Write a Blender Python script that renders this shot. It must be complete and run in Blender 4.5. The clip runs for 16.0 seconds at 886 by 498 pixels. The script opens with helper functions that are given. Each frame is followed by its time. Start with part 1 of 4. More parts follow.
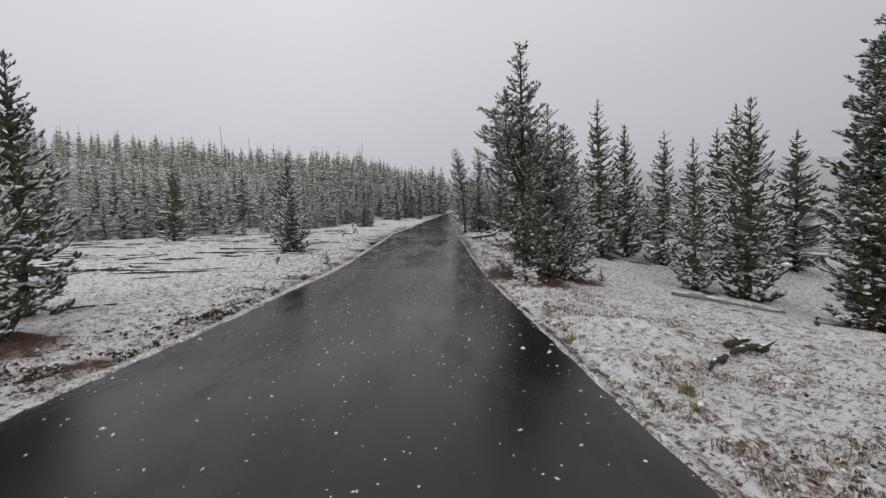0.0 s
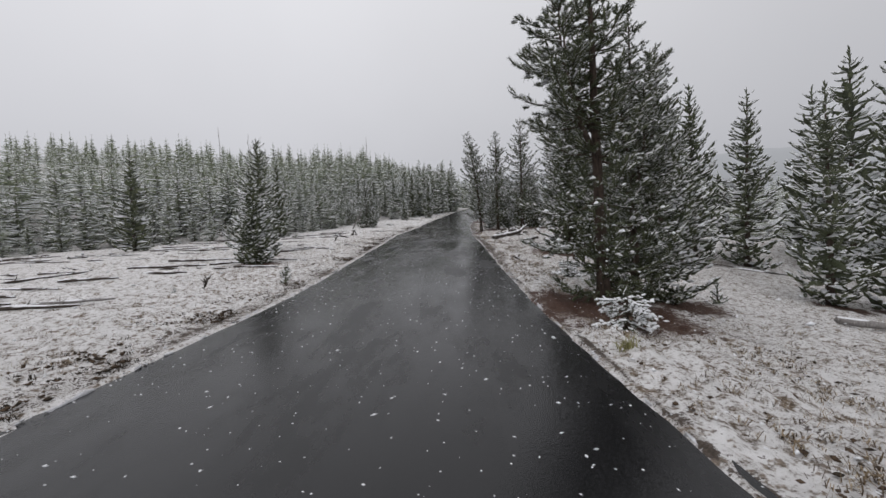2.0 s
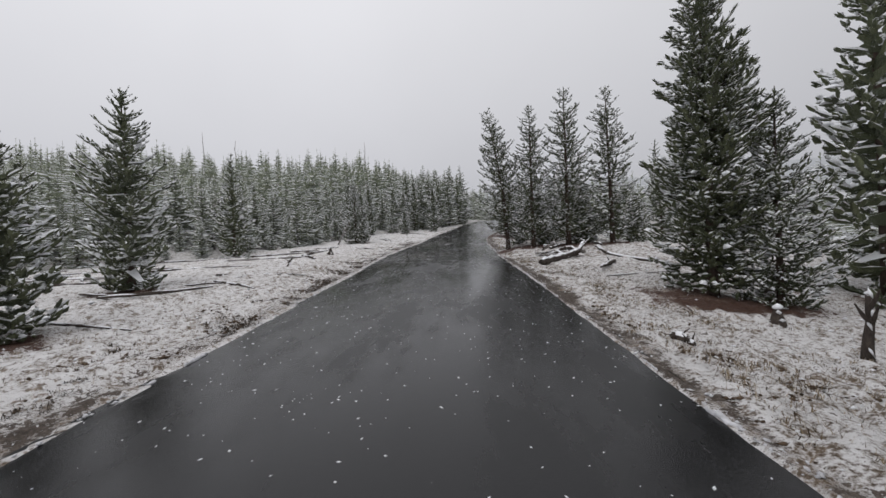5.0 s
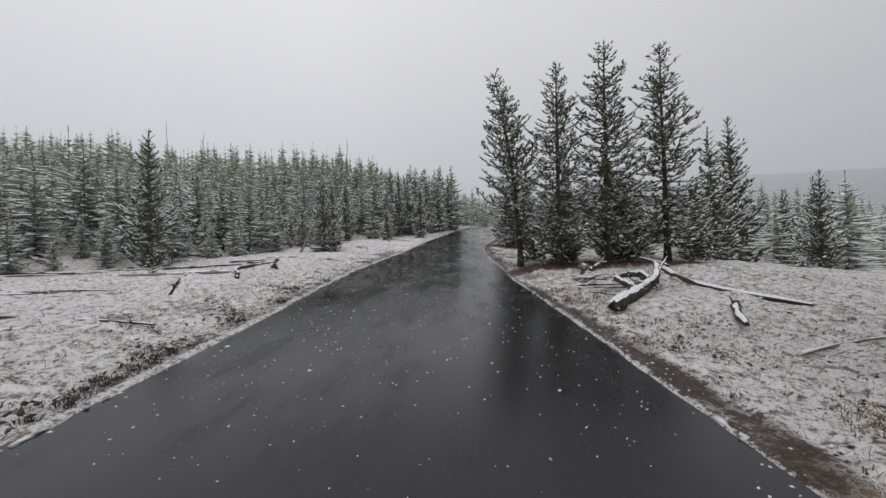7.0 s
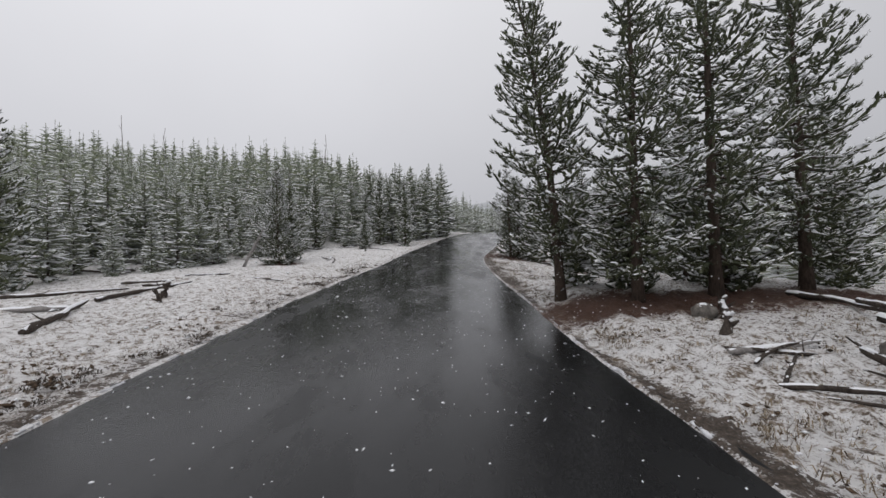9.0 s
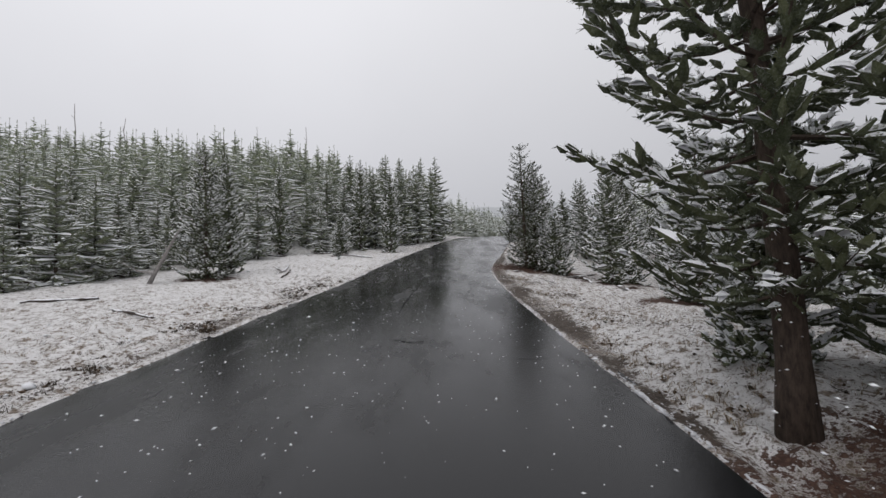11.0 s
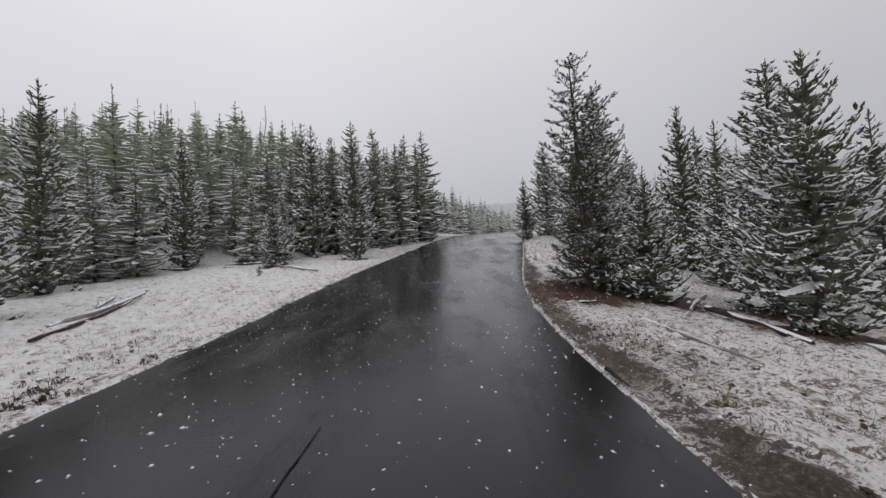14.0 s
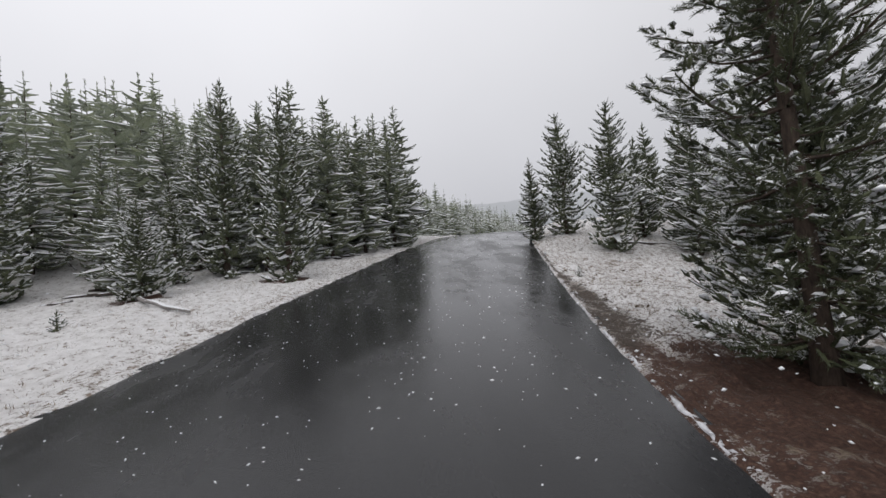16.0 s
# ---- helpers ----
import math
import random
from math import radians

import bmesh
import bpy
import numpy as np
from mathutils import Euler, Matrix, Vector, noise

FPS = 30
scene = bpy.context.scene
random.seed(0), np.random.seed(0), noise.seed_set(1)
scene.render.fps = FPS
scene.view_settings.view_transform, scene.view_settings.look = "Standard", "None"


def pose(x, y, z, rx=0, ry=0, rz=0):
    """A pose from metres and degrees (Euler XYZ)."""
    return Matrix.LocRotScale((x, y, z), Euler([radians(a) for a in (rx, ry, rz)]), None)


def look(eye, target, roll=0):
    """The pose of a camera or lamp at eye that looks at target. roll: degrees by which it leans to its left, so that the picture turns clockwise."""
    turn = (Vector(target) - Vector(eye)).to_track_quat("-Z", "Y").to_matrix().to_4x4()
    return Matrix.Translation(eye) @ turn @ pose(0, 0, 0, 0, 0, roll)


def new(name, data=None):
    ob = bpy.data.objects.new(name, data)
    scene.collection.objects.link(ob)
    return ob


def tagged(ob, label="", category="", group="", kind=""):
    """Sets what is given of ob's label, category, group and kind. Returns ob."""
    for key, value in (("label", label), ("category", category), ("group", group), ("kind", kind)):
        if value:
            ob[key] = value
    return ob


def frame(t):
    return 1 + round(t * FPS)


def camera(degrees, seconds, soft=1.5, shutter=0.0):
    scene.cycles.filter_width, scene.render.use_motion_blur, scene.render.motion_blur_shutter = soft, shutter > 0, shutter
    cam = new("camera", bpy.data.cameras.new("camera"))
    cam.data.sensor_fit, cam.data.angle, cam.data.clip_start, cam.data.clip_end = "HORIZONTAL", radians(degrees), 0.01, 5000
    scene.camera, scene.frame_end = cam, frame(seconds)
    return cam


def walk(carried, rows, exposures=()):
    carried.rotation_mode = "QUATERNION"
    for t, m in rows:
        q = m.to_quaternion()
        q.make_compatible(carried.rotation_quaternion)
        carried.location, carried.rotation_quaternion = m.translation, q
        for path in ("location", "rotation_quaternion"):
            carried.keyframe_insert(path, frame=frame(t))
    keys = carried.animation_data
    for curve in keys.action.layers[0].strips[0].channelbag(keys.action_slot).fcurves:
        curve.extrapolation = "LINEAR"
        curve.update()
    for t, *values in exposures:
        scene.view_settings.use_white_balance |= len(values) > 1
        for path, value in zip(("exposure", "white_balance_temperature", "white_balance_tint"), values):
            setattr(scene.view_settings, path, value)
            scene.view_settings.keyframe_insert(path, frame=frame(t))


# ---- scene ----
cam = camera(98.5, 16.0)
METRES, EYE, TILT, LEAN, TURN = 45.5, 1.5, -2.4, 1.0, 0.0
ROWS = [
    (0.0, 0.0, 0.0, 0.0, 0.0, 0.0, 0.0),
    (0.5, 0.0004, 0.0259, 0.0011, 0.21, -0.41, 0.31),
    (1.0, 0.0001, 0.0529, 0.0023, 0.51, -0.43, 0.75),
    (1.5, -0.0007, 0.081, 0.0035, 1.08, -0.27, 1.18),
    (2.0, -0.0024, 0.11, 0.005, 1.7, -0.07, 1.56),
    (2.5, -0.0042, 0.1399, 0.0067, 2.4, 0.19, 1.77),
    (3.0, -0.0063, 0.1702, 0.0084, 2.9, 0.48, 1.9),
    (3.5, -0.0081, 0.2008, 0.0106, 3.07, 0.83, 1.96),
    (4.0, -0.0098, 0.2313, 0.0127, 3.02, 1.3, 2.0),
    (6.5, -0.0158, 0.3917, 0.0279, 1.3, 2.73, 0.73),
    (7.0, -0.0165, 0.4223, 0.0312, 0.82, 2.88, 0.6),
    (7.5, -0.0168, 0.4534, 0.0345, 0.39, 3.1, 0.57),
    (8.0, -0.0172, 0.4851, 0.0379, -0.07, 3.3, 0.61),
    (8.5, -0.017, 0.5171, 0.0412, -0.44, 3.55, 0.67),
    (9.0, -0.017, 0.5491, 0.0446, -0.77, 3.81, 0.71),
    (9.5, -0.0169, 0.5809, 0.0483, -1.03, 3.99, 0.76),
    (10.0, -0.017, 0.6125, 0.0518, -1.34, 4.16, 0.77),
    (12.5, -0.0092, 0.7666, 0.064, -1.85, 4.82, 0.74),
    (13.0, -0.008, 0.7971, 0.0681, -2.04, 4.65, 1.17),
    (13.5, -0.0068, 0.828, 0.072, -2.24, 4.45, 1.65),
    (14.0, -0.0056, 0.8598, 0.0759, -2.49, 4.27, 2.13),
    (14.5, -0.0045, 0.8921, 0.0798, -2.87, 4.2, 2.58),
    (15.0, -0.0023, 0.926, 0.0837, -3.27, 4.2, 3.02),
    (15.5, 0.0005, 0.9606, 0.0877, -3.8, 4.22, 3.59),
    (16.0, 0.0035, 0.9944, 0.0915, -4.69, 4.4, 4.03),
]
walk(cam, [(t, pose(0, 0, EYE, TILT, LEAN, TURN) @ pose(METRES * x, METRES * y, METRES * z, 90 + pitch, roll, yaw)) for t, x, y, z, yaw, pitch, roll in ROWS],
     [(0, 0.0), (2, 0.06), (4, 0.1), (8, 0.0), (9, 0.08), (10, 0.22), (12.5, 0.0), (14, 0.05), (16, 0.24)])


# ---- world and light: an even, snowy overcast ----
world = bpy.data.worlds.new("overcast")
scene.world = world
world.use_nodes = True
wt = world.node_tree
wt.nodes.clear()
sky = wt.nodes.new("ShaderNodeTexSky")
sky.sky_type, sky.sun_disc, sky.sun_elevation, sky.sun_rotation, sky.dust_density = "NISHITA", False, radians(50), radians(200), 6.0
hue = wt.nodes.new("ShaderNodeHueSaturation")
hue.inputs["Saturation"].default_value, hue.inputs["Value"].default_value = 0.15, 0.09
coord = wt.nodes.new("ShaderNodeTexCoord")
split = wt.nodes.new("ShaderNodeSeparateXYZ")
deck = wt.nodes.new("ShaderNodeValToRGB")
deck.color_ramp.elements.new(0.5)
for el, (p, c) in zip(deck.color_ramp.elements, ((0.0, (0.475, 0.48, 0.522)), (0.2, (0.606, 0.61, 0.65)), (0.7, (0.885, 0.885, 0.922)))):
    el.position, el.color = p, (*c, 1)
cloud = wt.nodes.new("ShaderNodeMix")
cloud.data_type = "RGBA"
cloud.inputs[0].default_value = 0.93
bg = wt.nodes.new("ShaderNodeBackground")
bg.inputs[1].default_value = 1.0
wo = wt.nodes.new("ShaderNodeOutputWorld")
wt.links.new(coord.outputs["Generated"], split.inputs[0])
wt.links.new(split.outputs["Z"], deck.inputs[0])
wt.links.new(sky.outputs[0], hue.inputs["Color"])
wt.links.new(hue.outputs[0], cloud.inputs[6])
bank = wt.nodes.new("ShaderNodeMapRange")
bank.inputs["From Min"].default_value, bank.inputs["From Max"].default_value = -0.45, 0.75
bank.inputs["To Min"].default_value, bank.inputs["To Max"].default_value = 1.0, 0.8
wt.links.new(split.outputs["X"], bank.inputs["Value"])
drift = wt.nodes.new("ShaderNodeTexNoise")
drift.inputs["Scale"].default_value, drift.inputs["Detail"].default_value = 2.2, 4.0
wt.links.new(coord.outputs["Generated"], drift.inputs["Vector"])
veil = wt.nodes.new("ShaderNodeMath")
veil.operation = "MULTIPLY_ADD"
veil.inputs[1].default_value, veil.inputs[2].default_value = 0.12, 0.94
wt.links.new(drift.outputs["Fac"], veil.inputs[0])
shade = wt.nodes.new("ShaderNodeMath")
shade.operation = "MULTIPLY"
wt.links.new(bank.outputs[0], shade.inputs[0])
wt.links.new(veil.outputs[0], shade.inputs[1])
grey = wt.nodes.new("ShaderNodeVectorMath")
grey.operation = "SCALE"
wt.links.new(deck.outputs[0], grey.inputs[0])
wt.links.new(shade.outputs[0], grey.inputs["Scale"])
wt.links.new(grey.outputs[0], cloud.inputs[7])
wt.links.new(cloud.outputs[2], bg.inputs[0])
wt.links.new(bg.outputs[0], wo.inputs[0])
sun_data = bpy.data.lights.new("sun", "SUN")
sun_data.energy, sun_data.angle, sun_data.color = 0.5, radians(60), (1, 0.98, 0.95)
sun = new("sun", sun_data)
sun.matrix_world = look((0, 0, 60), (12, 25, 0))


# ---- materials ----
def material(name, rough=0.8, spec=0.3):
    m = bpy.data.materials.new(name)
    m.use_nodes = True
    n = m.node_tree.nodes
    b = n["Principled BSDF"]
    b.inputs["Roughness"].default_value = rough
    b.inputs["Specular IOR Level"].default_value = spec
    return m, m.node_tree, b


def node(t, kind, **kw):
    n = t.nodes.new(kind)
    for k, v in kw.items():
        n.inputs[k.replace("_", " ")].default_value = v
    return n


def noise_node(t, scale, detail=6.0, rough=0.6, stretch=None):
    n = node(t, "ShaderNodeTexNoise", Scale=scale, Detail=detail, Roughness=rough)
    c = t.nodes.new("ShaderNodeTexCoord")
    src = c.outputs["Object"]
    if stretch:
        mp = t.nodes.new("ShaderNodeMapping")
        mp.inputs["Scale"].default_value = stretch
        t.links.new(src, mp.inputs[0])
        src = mp.outputs[0]
    t.links.new(src, n.inputs["Vector"])
    return n.outputs["Fac"]


def ramp(t, fac, stops):
    r = t.nodes.new("ShaderNodeValToRGB")
    e = r.color_ramp.elements
    while len(e) < len(stops):
        e.new(0.5)
    for el, (p, c) in zip(e, stops):
        el.position, el.color = p, (*c, 1) if len(c) == 3 else c
    t.links.new(fac, r.inputs[0])
    return r.outputs[0]


def mix(t, fac, a, b, kind="MIX"):
    m = t.nodes.new("ShaderNodeMix")
    m.data_type, m.blend_type = "RGBA", kind
    for i, v in ((0, fac), (6, a), (7, b)):
        if isinstance(v, (int, float)):
            m.inputs[i].default_value = v
        elif isinstance(v, tuple):
            m.inputs[i].default_value = (*v, 1)
        else:
            t.links.new(v, m.inputs[i])
    return m.outputs[2]


def maths(t, op, a, b=0.5):
    m = t.nodes.new("ShaderNodeMath")
    m.operation = op
    for i, v in enumerate((a, b)):
        if isinstance(v, (int, float)):
            m.inputs[i].default_value = v
        else:
            t.links.new(v, m.inputs[i])
    return m.outputs[0]


def bump(t, b, height, strength=0.4, dist=0.02):
    n = node(t, "ShaderNodeBump", Strength=strength, Distance=dist)
    t.links.new(height, n.inputs["Height"])
    t.links.new(n.outputs[0], b.inputs["Normal"])


def snow_ground_material():
    """Thin wet snow with straw, litter and bare dirt showing through."""
    m, t, b = material("thin_snow_over_grass", 0.75, 0.25)
    fine, mid, big = noise_node(t, 26, 8, 0.72), noise_node(t, 6.5, 6, 0.65), noise_node(t, 0.6, 4)
    straw = ramp(t, fine, [(0.3, (0.04, 0.03, 0.021)), (0.5, (0.17, 0.127, 0.09)), (0.7, (0.36, 0.285, 0.215))])
    snow = ramp(t, mid, [(0.3, (0.53, 0.515, 0.51)), (0.7, (0.79, 0.78, 0.785))])
    s = maths(t, "ADD", maths(t, "MULTIPLY", fine, 0.42), maths(t, "MULTIPLY", mid, 0.58))
    s = maths(t, "ADD", s, maths(t, "MULTIPLY", maths(t, "SUBTRACT", big, 0.5), 0.3))
    depth = t.nodes.new("ShaderNodeAttribute")
    depth.attribute_name = "snow_depth"
    lie = maths(t, "MULTIPLY", depth.outputs["Fac"], 0.05)
    cover = ramp(t, maths(t, "ADD", s, lie), [(0.39, (0, 0, 0)), (0.49, (1, 1, 1))])
    base = mix(t, cover, straw, snow)
    tuft = maths(t, "ADD", noise_node(t, 9, 4, 0.65), maths(t, "MULTIPLY", maths(t, "SUBTRACT", big, 0.5), 0.3))
    tuft = maths(t, "SUBTRACT", tuft, lie)
    base = mix(t, ramp(t, tuft, [(0.565, (0, 0, 0)), (0.64, (0.9, 0.9, 0.9))]), base, straw)
    at = t.nodes.new("ShaderNodeAttribute")
    at.attribute_name = "bare"
    duff = t.nodes.new("ShaderNodeAttribute")
    duff.attribute_name = "duff"
    dirt = ramp(t, fine, [(0.3, (0.022, 0.018, 0.014)), (0.52, (0.068, 0.053, 0.043)), (0.72, (0.2, 0.165, 0.14))])
    litter = ramp(t, fine, [(0.3, (0.02, 0.011, 0.008)), (0.52, (0.066, 0.034, 0.024)), (0.72, (0.15, 0.09, 0.066))])
    soil = mix(t, duff.outputs["Fac"], dirt, litter)
    bare = maths(t, "ADD", at.outputs["Fac"], maths(t, "MULTIPLY", maths(t, "SUBTRACT", s, 0.5), 3.2))
    k = ramp(t, bare, [(0.44, (0, 0, 0)), (0.56, (1, 1, 1))])
    t.links.new(mix(t, k, base, soil), b.inputs["Base Color"])
    bump(t, b, s, 0.9, 0.06)
    return m


def asphalt_material():
    m, t, b = material("wet_asphalt", 0.3, 0.35)
    grain, blotch = noise_node(t, 150, 3), noise_node(t, 0.5, 5, 0.6, (1.0, 0.22, 1.0))
    patchy = ramp(t, noise_node(t, 0.9, 6, 0.68, (1.0, 0.35, 1.0)), [(0.42, (0, 0, 0)), (0.6, (1, 1, 1))])
    track = noise_node(t, 1.1, 3, 0.5, (1.0, 0.035, 1.0))
    c = ramp(t, grain, [(0.3, (0.005, 0.005, 0.0055)), (0.7, (0.016, 0.016, 0.0175))])
    c = mix(t, ramp(t, blotch, [(0.4, (0, 0, 0)), (0.65, (0.6, 0.6, 0.6))]), c, (0.009, 0.009, 0.01))
    # the colour turns paler, in patches, from y 43 to 50 and stays so beyond
    sp = t.nodes.new("ShaderNodeSeparateXYZ")
    tc = t.nodes.new("ShaderNodeTexCoord")
    t.links.new(tc.outputs["Object"], sp.inputs[0])
    pale_y = t.nodes.new("ShaderNodeMapRange")
    pale_y.inputs["From Min"].default_value, pale_y.inputs["From Max"].default_value = 43.0, 50.0
    t.links.new(sp.outputs["Y"], pale_y.inputs["Value"])
    c = mix(t, maths(t, "MULTIPLY", pale_y.outputs[0], maths(t, "ADD", maths(t, "MULTIPLY", patchy, 0.3), 0.35)), c, (0.05, 0.05, 0.053))
    t.links.new(c, b.inputs["Base Color"])
    r = maths(t, "ADD", maths(t, "MULTIPLY", patchy, 0.26), maths(t, "MULTIPLY", track, 0.1))
    t.links.new(maths(t, "ADD", r, 0.02), b.inputs["Roughness"])
    bump(t, b, noise_node(t, 55, 5, 0.7), 0.24, 0.006)
    return m


def bark_material(name, dark, light):
    m, t, b = material(name, 0.9, 0.15)
    n = noise_node(t, 9, 6, 0.7, (3.0, 3.0, 0.8))
    t.links.new(ramp(t, n, [(0.3, dark), (0.7, light)]), b.inputs["Base Color"])
    bump(t, b, n, 0.8, 0.02)
    return m


def needle_material(cover, veil=0.0, light=1.0):
    """Dark olive pine needles with broken snow on whatever faces up and a thin veil of frost; on forest trees a heavy
    veil and light paint haze into the colour.
    """
    m, t, b = material("pine_needles", 0.65, 0.2)
    g = t.nodes.new("ShaderNodeNewGeometry")
    oi = t.nodes.new("ShaderNodeObjectInfo")
    rnd = g.outputs["Random Per Island"]
    sub = maths(t, "FRACT", maths(t, "MULTIPLY", rnd, 7.3))
    sub = maths(t, "ADD", maths(t, "MULTIPLY", sub, 0.6), maths(t, "MULTIPLY", noise_node(t, 38, 4, 0.7), 0.4))
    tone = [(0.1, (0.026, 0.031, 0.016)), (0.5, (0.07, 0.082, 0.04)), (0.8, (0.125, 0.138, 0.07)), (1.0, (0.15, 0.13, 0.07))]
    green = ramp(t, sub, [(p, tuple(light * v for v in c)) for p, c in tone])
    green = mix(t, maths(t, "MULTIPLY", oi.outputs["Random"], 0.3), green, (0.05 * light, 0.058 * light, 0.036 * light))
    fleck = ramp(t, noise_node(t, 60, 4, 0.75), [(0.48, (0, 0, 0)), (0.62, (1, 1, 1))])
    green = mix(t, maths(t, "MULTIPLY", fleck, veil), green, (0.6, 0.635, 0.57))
    nz = t.nodes.new("ShaderNodeSeparateXYZ")
    t.links.new(g.outputs["Normal"], nz.inputs[0])
    s = maths(t, "ADD", nz.outputs["Z"], maths(t, "MULTIPLY", maths(t, "SUBTRACT", noise_node(t, 16, 5, 0.75), 0.5), 1.9))
    s = maths(t, "ADD", s, maths(t, "MULTIPLY", maths(t, "SUBTRACT", rnd, 0.5), 0.5))
    lee = t.nodes.new("ShaderNodeAttribute")
    lee.attribute_name = "lee"
    s = maths(t, "SUBTRACT", s, maths(t, "MULTIPLY", lee.outputs["Fac"], 0.65))
    k = ramp(t, maths(t, "ADD", maths(t, "MULTIPLY", s, 0.5), cover - 0.25), [(0.46, (0, 0, 0)), (0.54, (1, 1, 1))])
    t.links.new(mix(t, k, green, (0.78, 0.79, 0.81)), b.inputs["Base Color"])
    return m


def snow_material():
    m, t, b = material("fresh_snow", 0.7, 0.2)
    n = noise_node(t, 14, 5)
    t.links.new(ramp(t, n, [(0.3, (0.74, 0.75, 0.78)), (0.7, (0.86, 0.865, 0.89))]), b.inputs["Base Color"])
    bump(t, b, n, 0.3, 0.01)
    return m


def plain_noise_material(name, a, c, scale, rough=0.85):
    m, t, b = material(name, rough, 0.2)
    n = noise_node(t, scale, 5, 0.65)
    t.links.new(ramp(t, n, [(0.32, a), (0.68, c)]), b.inputs["Base Color"])
    bump(t, b, n, 0.5, 0.02)
    return m


def straw_material():
    m, t, b = material("dead_grass", 0.8, 0.2)
    g = t.nodes.new("ShaderNodeNewGeometry")
    c = ramp(t, g.outputs["Random Per Island"], [(0.0, (0.05, 0.035, 0.022)), (0.35, (0.14, 0.1, 0.06)), (0.7, (0.32, 0.25, 0.165)), (0.82, (0.5, 0.46, 0.4)), (1.0, (0.74, 0.74, 0.76))])
    t.links.new(c, b.inputs["Base Color"])
    return m


DARKWEED = plain_noise_material("dark_dead_weed", (0.015, 0.012, 0.009), (0.07, 0.052, 0.036), 30)
GROUND, ASPHALT = snow_ground_material(), asphalt_material()
BARK = bark_material("pine_bark", (0.03, 0.024, 0.02), (0.115, 0.085, 0.068))
DEADWOOD = bark_material("weathered_deadwood", (0.022, 0.018, 0.016), (0.1, 0.082, 0.07))
GREYWOOD = bark_material("grey_snag_wood", (0.14, 0.13, 0.125), (0.36, 0.34, 0.33))
# distance haze is painted into the forest needles: heavy veil, lightened greens
SHADY_NEEDLES, UPPER_HAZE_NEEDLES = needle_material(0.64, 0.1, 0.95), needle_material(0.77, 1.0, 2.7)
NEEDLES, SNOWY_NEEDLES, FOREST_NEEDLES, HAZED_NEEDLES = needle_material(0.72, 0.13, 0.95), needle_material(0.76, 0.18, 1.0), needle_material(0.84, 0.5, 1.6), needle_material(0.76, 0.9, 2.3)
SNOW, STRAW = snow_material(), straw_material()
SEAM = plain_noise_material("tar_seam", (0.004, 0.004, 0.005), (0.012, 0.012, 0.013), 30, 0.95)
SEDGE = plain_noise_material("pale_sedge", (0.13, 0.13, 0.05), (0.36, 0.34, 0.16), 14)
STONE = plain_noise_material("grey_stone", (0.06, 0.055, 0.05), (0.22, 0.2, 0.18), 9)
SLUSH = plain_noise_material("grey_slush", (0.38, 0.38, 0.4), (0.72, 0.72, 0.75), 12)
WEED = plain_noise_material("frosted_brown_weed", (0.03, 0.02, 0.014), (0.13, 0.09, 0.06), 20)


# ---- meshes ----
def mesh_of(name, verts, faces, mat, soft=False):
    """A mesh from arrays: verts (n, 3) and faces (m, k), all of one corner count."""
    v, f = np.asarray(verts, np.float32), np.asarray(faces, np.int32)
    me = bpy.data.meshes.new(name)
    me.vertices.add(len(v))
    me.vertices.foreach_set("co", v.ravel())
    k = f.shape[1]
    me.loops.add(f.size)
    me.loops.foreach_set("vertex_index", f.ravel())
    me.polygons.add(len(f))
    me.polygons.foreach_set("loop_start", np.arange(0, f.size, k, dtype=np.int32))
    me.polygons.foreach_set("loop_total", np.full(len(f), k, np.int32))
    me.polygons.foreach_set("use_smooth", np.full(len(f), soft))
    me.update(calc_edges=True)
    me.materials.append(mat)
    return me


def part(name, data, parent, label=""):
    ob = new(name, data)
    ob.parent = parent
    return tagged(ob, label)


class Bits:
    """Gathers pieces of geometry of one corner count."""

    def __init__(self):
        self.v, self.f, self.n = [], [], 0

    def add(self, v, f):
        self.v.append(np.asarray(v, np.float32))
        self.f.append(np.asarray(f, np.int32) + self.n)
        self.n += len(v)

    def mesh(self, name, mat, soft=False):
        return mesh_of(name, np.concatenate(self.v), np.concatenate(self.f), mat, soft)


def tube(bits, pts, radii, sides=6, cap=True):
    """A tapered tube of triangles along a line of points."""
    pts = np.asarray(pts, float)
    n = len(pts)
    tan = np.gradient(pts, axis=0)
    tan /= np.linalg.norm(tan, axis=1)[:, None] + 1e-9
    ref = np.where(np.abs(tan[:, 2:3]) > 0.9, [[1.0, 0, 0]], [[0, 0, 1.0]])
    a = np.cross(tan, ref)
    a /= np.linalg.norm(a, axis=1)[:, None] + 1e-9
    b = np.cross(a, tan)
    ang = np.linspace(0, 2 * np.pi, sides, endpoint=False)
    ring = a[:, None] * np.cos(ang)[None, :, None] + b[:, None] * np.sin(ang)[None, :, None]
    v = (pts[:, None] + ring * np.asarray(radii)[:, None, None]).reshape(-1, 3)
    f = []
    for i in range(n - 1):
        for j in range(sides):
            p, q = i * sides + j, i * sides + (j + 1) % sides
            f += [(p, p + sides, q), (q, p + sides, q + sides)]
    if cap:
        v = np.concatenate([v, pts[:1], pts[-1:]])
        for j in range(sides):
            f.append((n * sides, j, (j + 1) % sides))
            f.append((n * sides + 1, (n - 1) * sides + (j + 1) % sides, (n - 1) * sides + j))
    bits.add(v, f)


OCTA_V = np.array([(1, 0, 0), (-1, 0, 0), (0, 1, 0), (0, -1, 0), (0, 0, 1), (0, 0, -1)], float)
OCTA_F = np.array([(0, 2, 4), (2, 1, 4), (1, 3, 4), (3, 0, 4), (2, 0, 5), (1, 2, 5), (3, 1, 5), (0, 3, 5)])


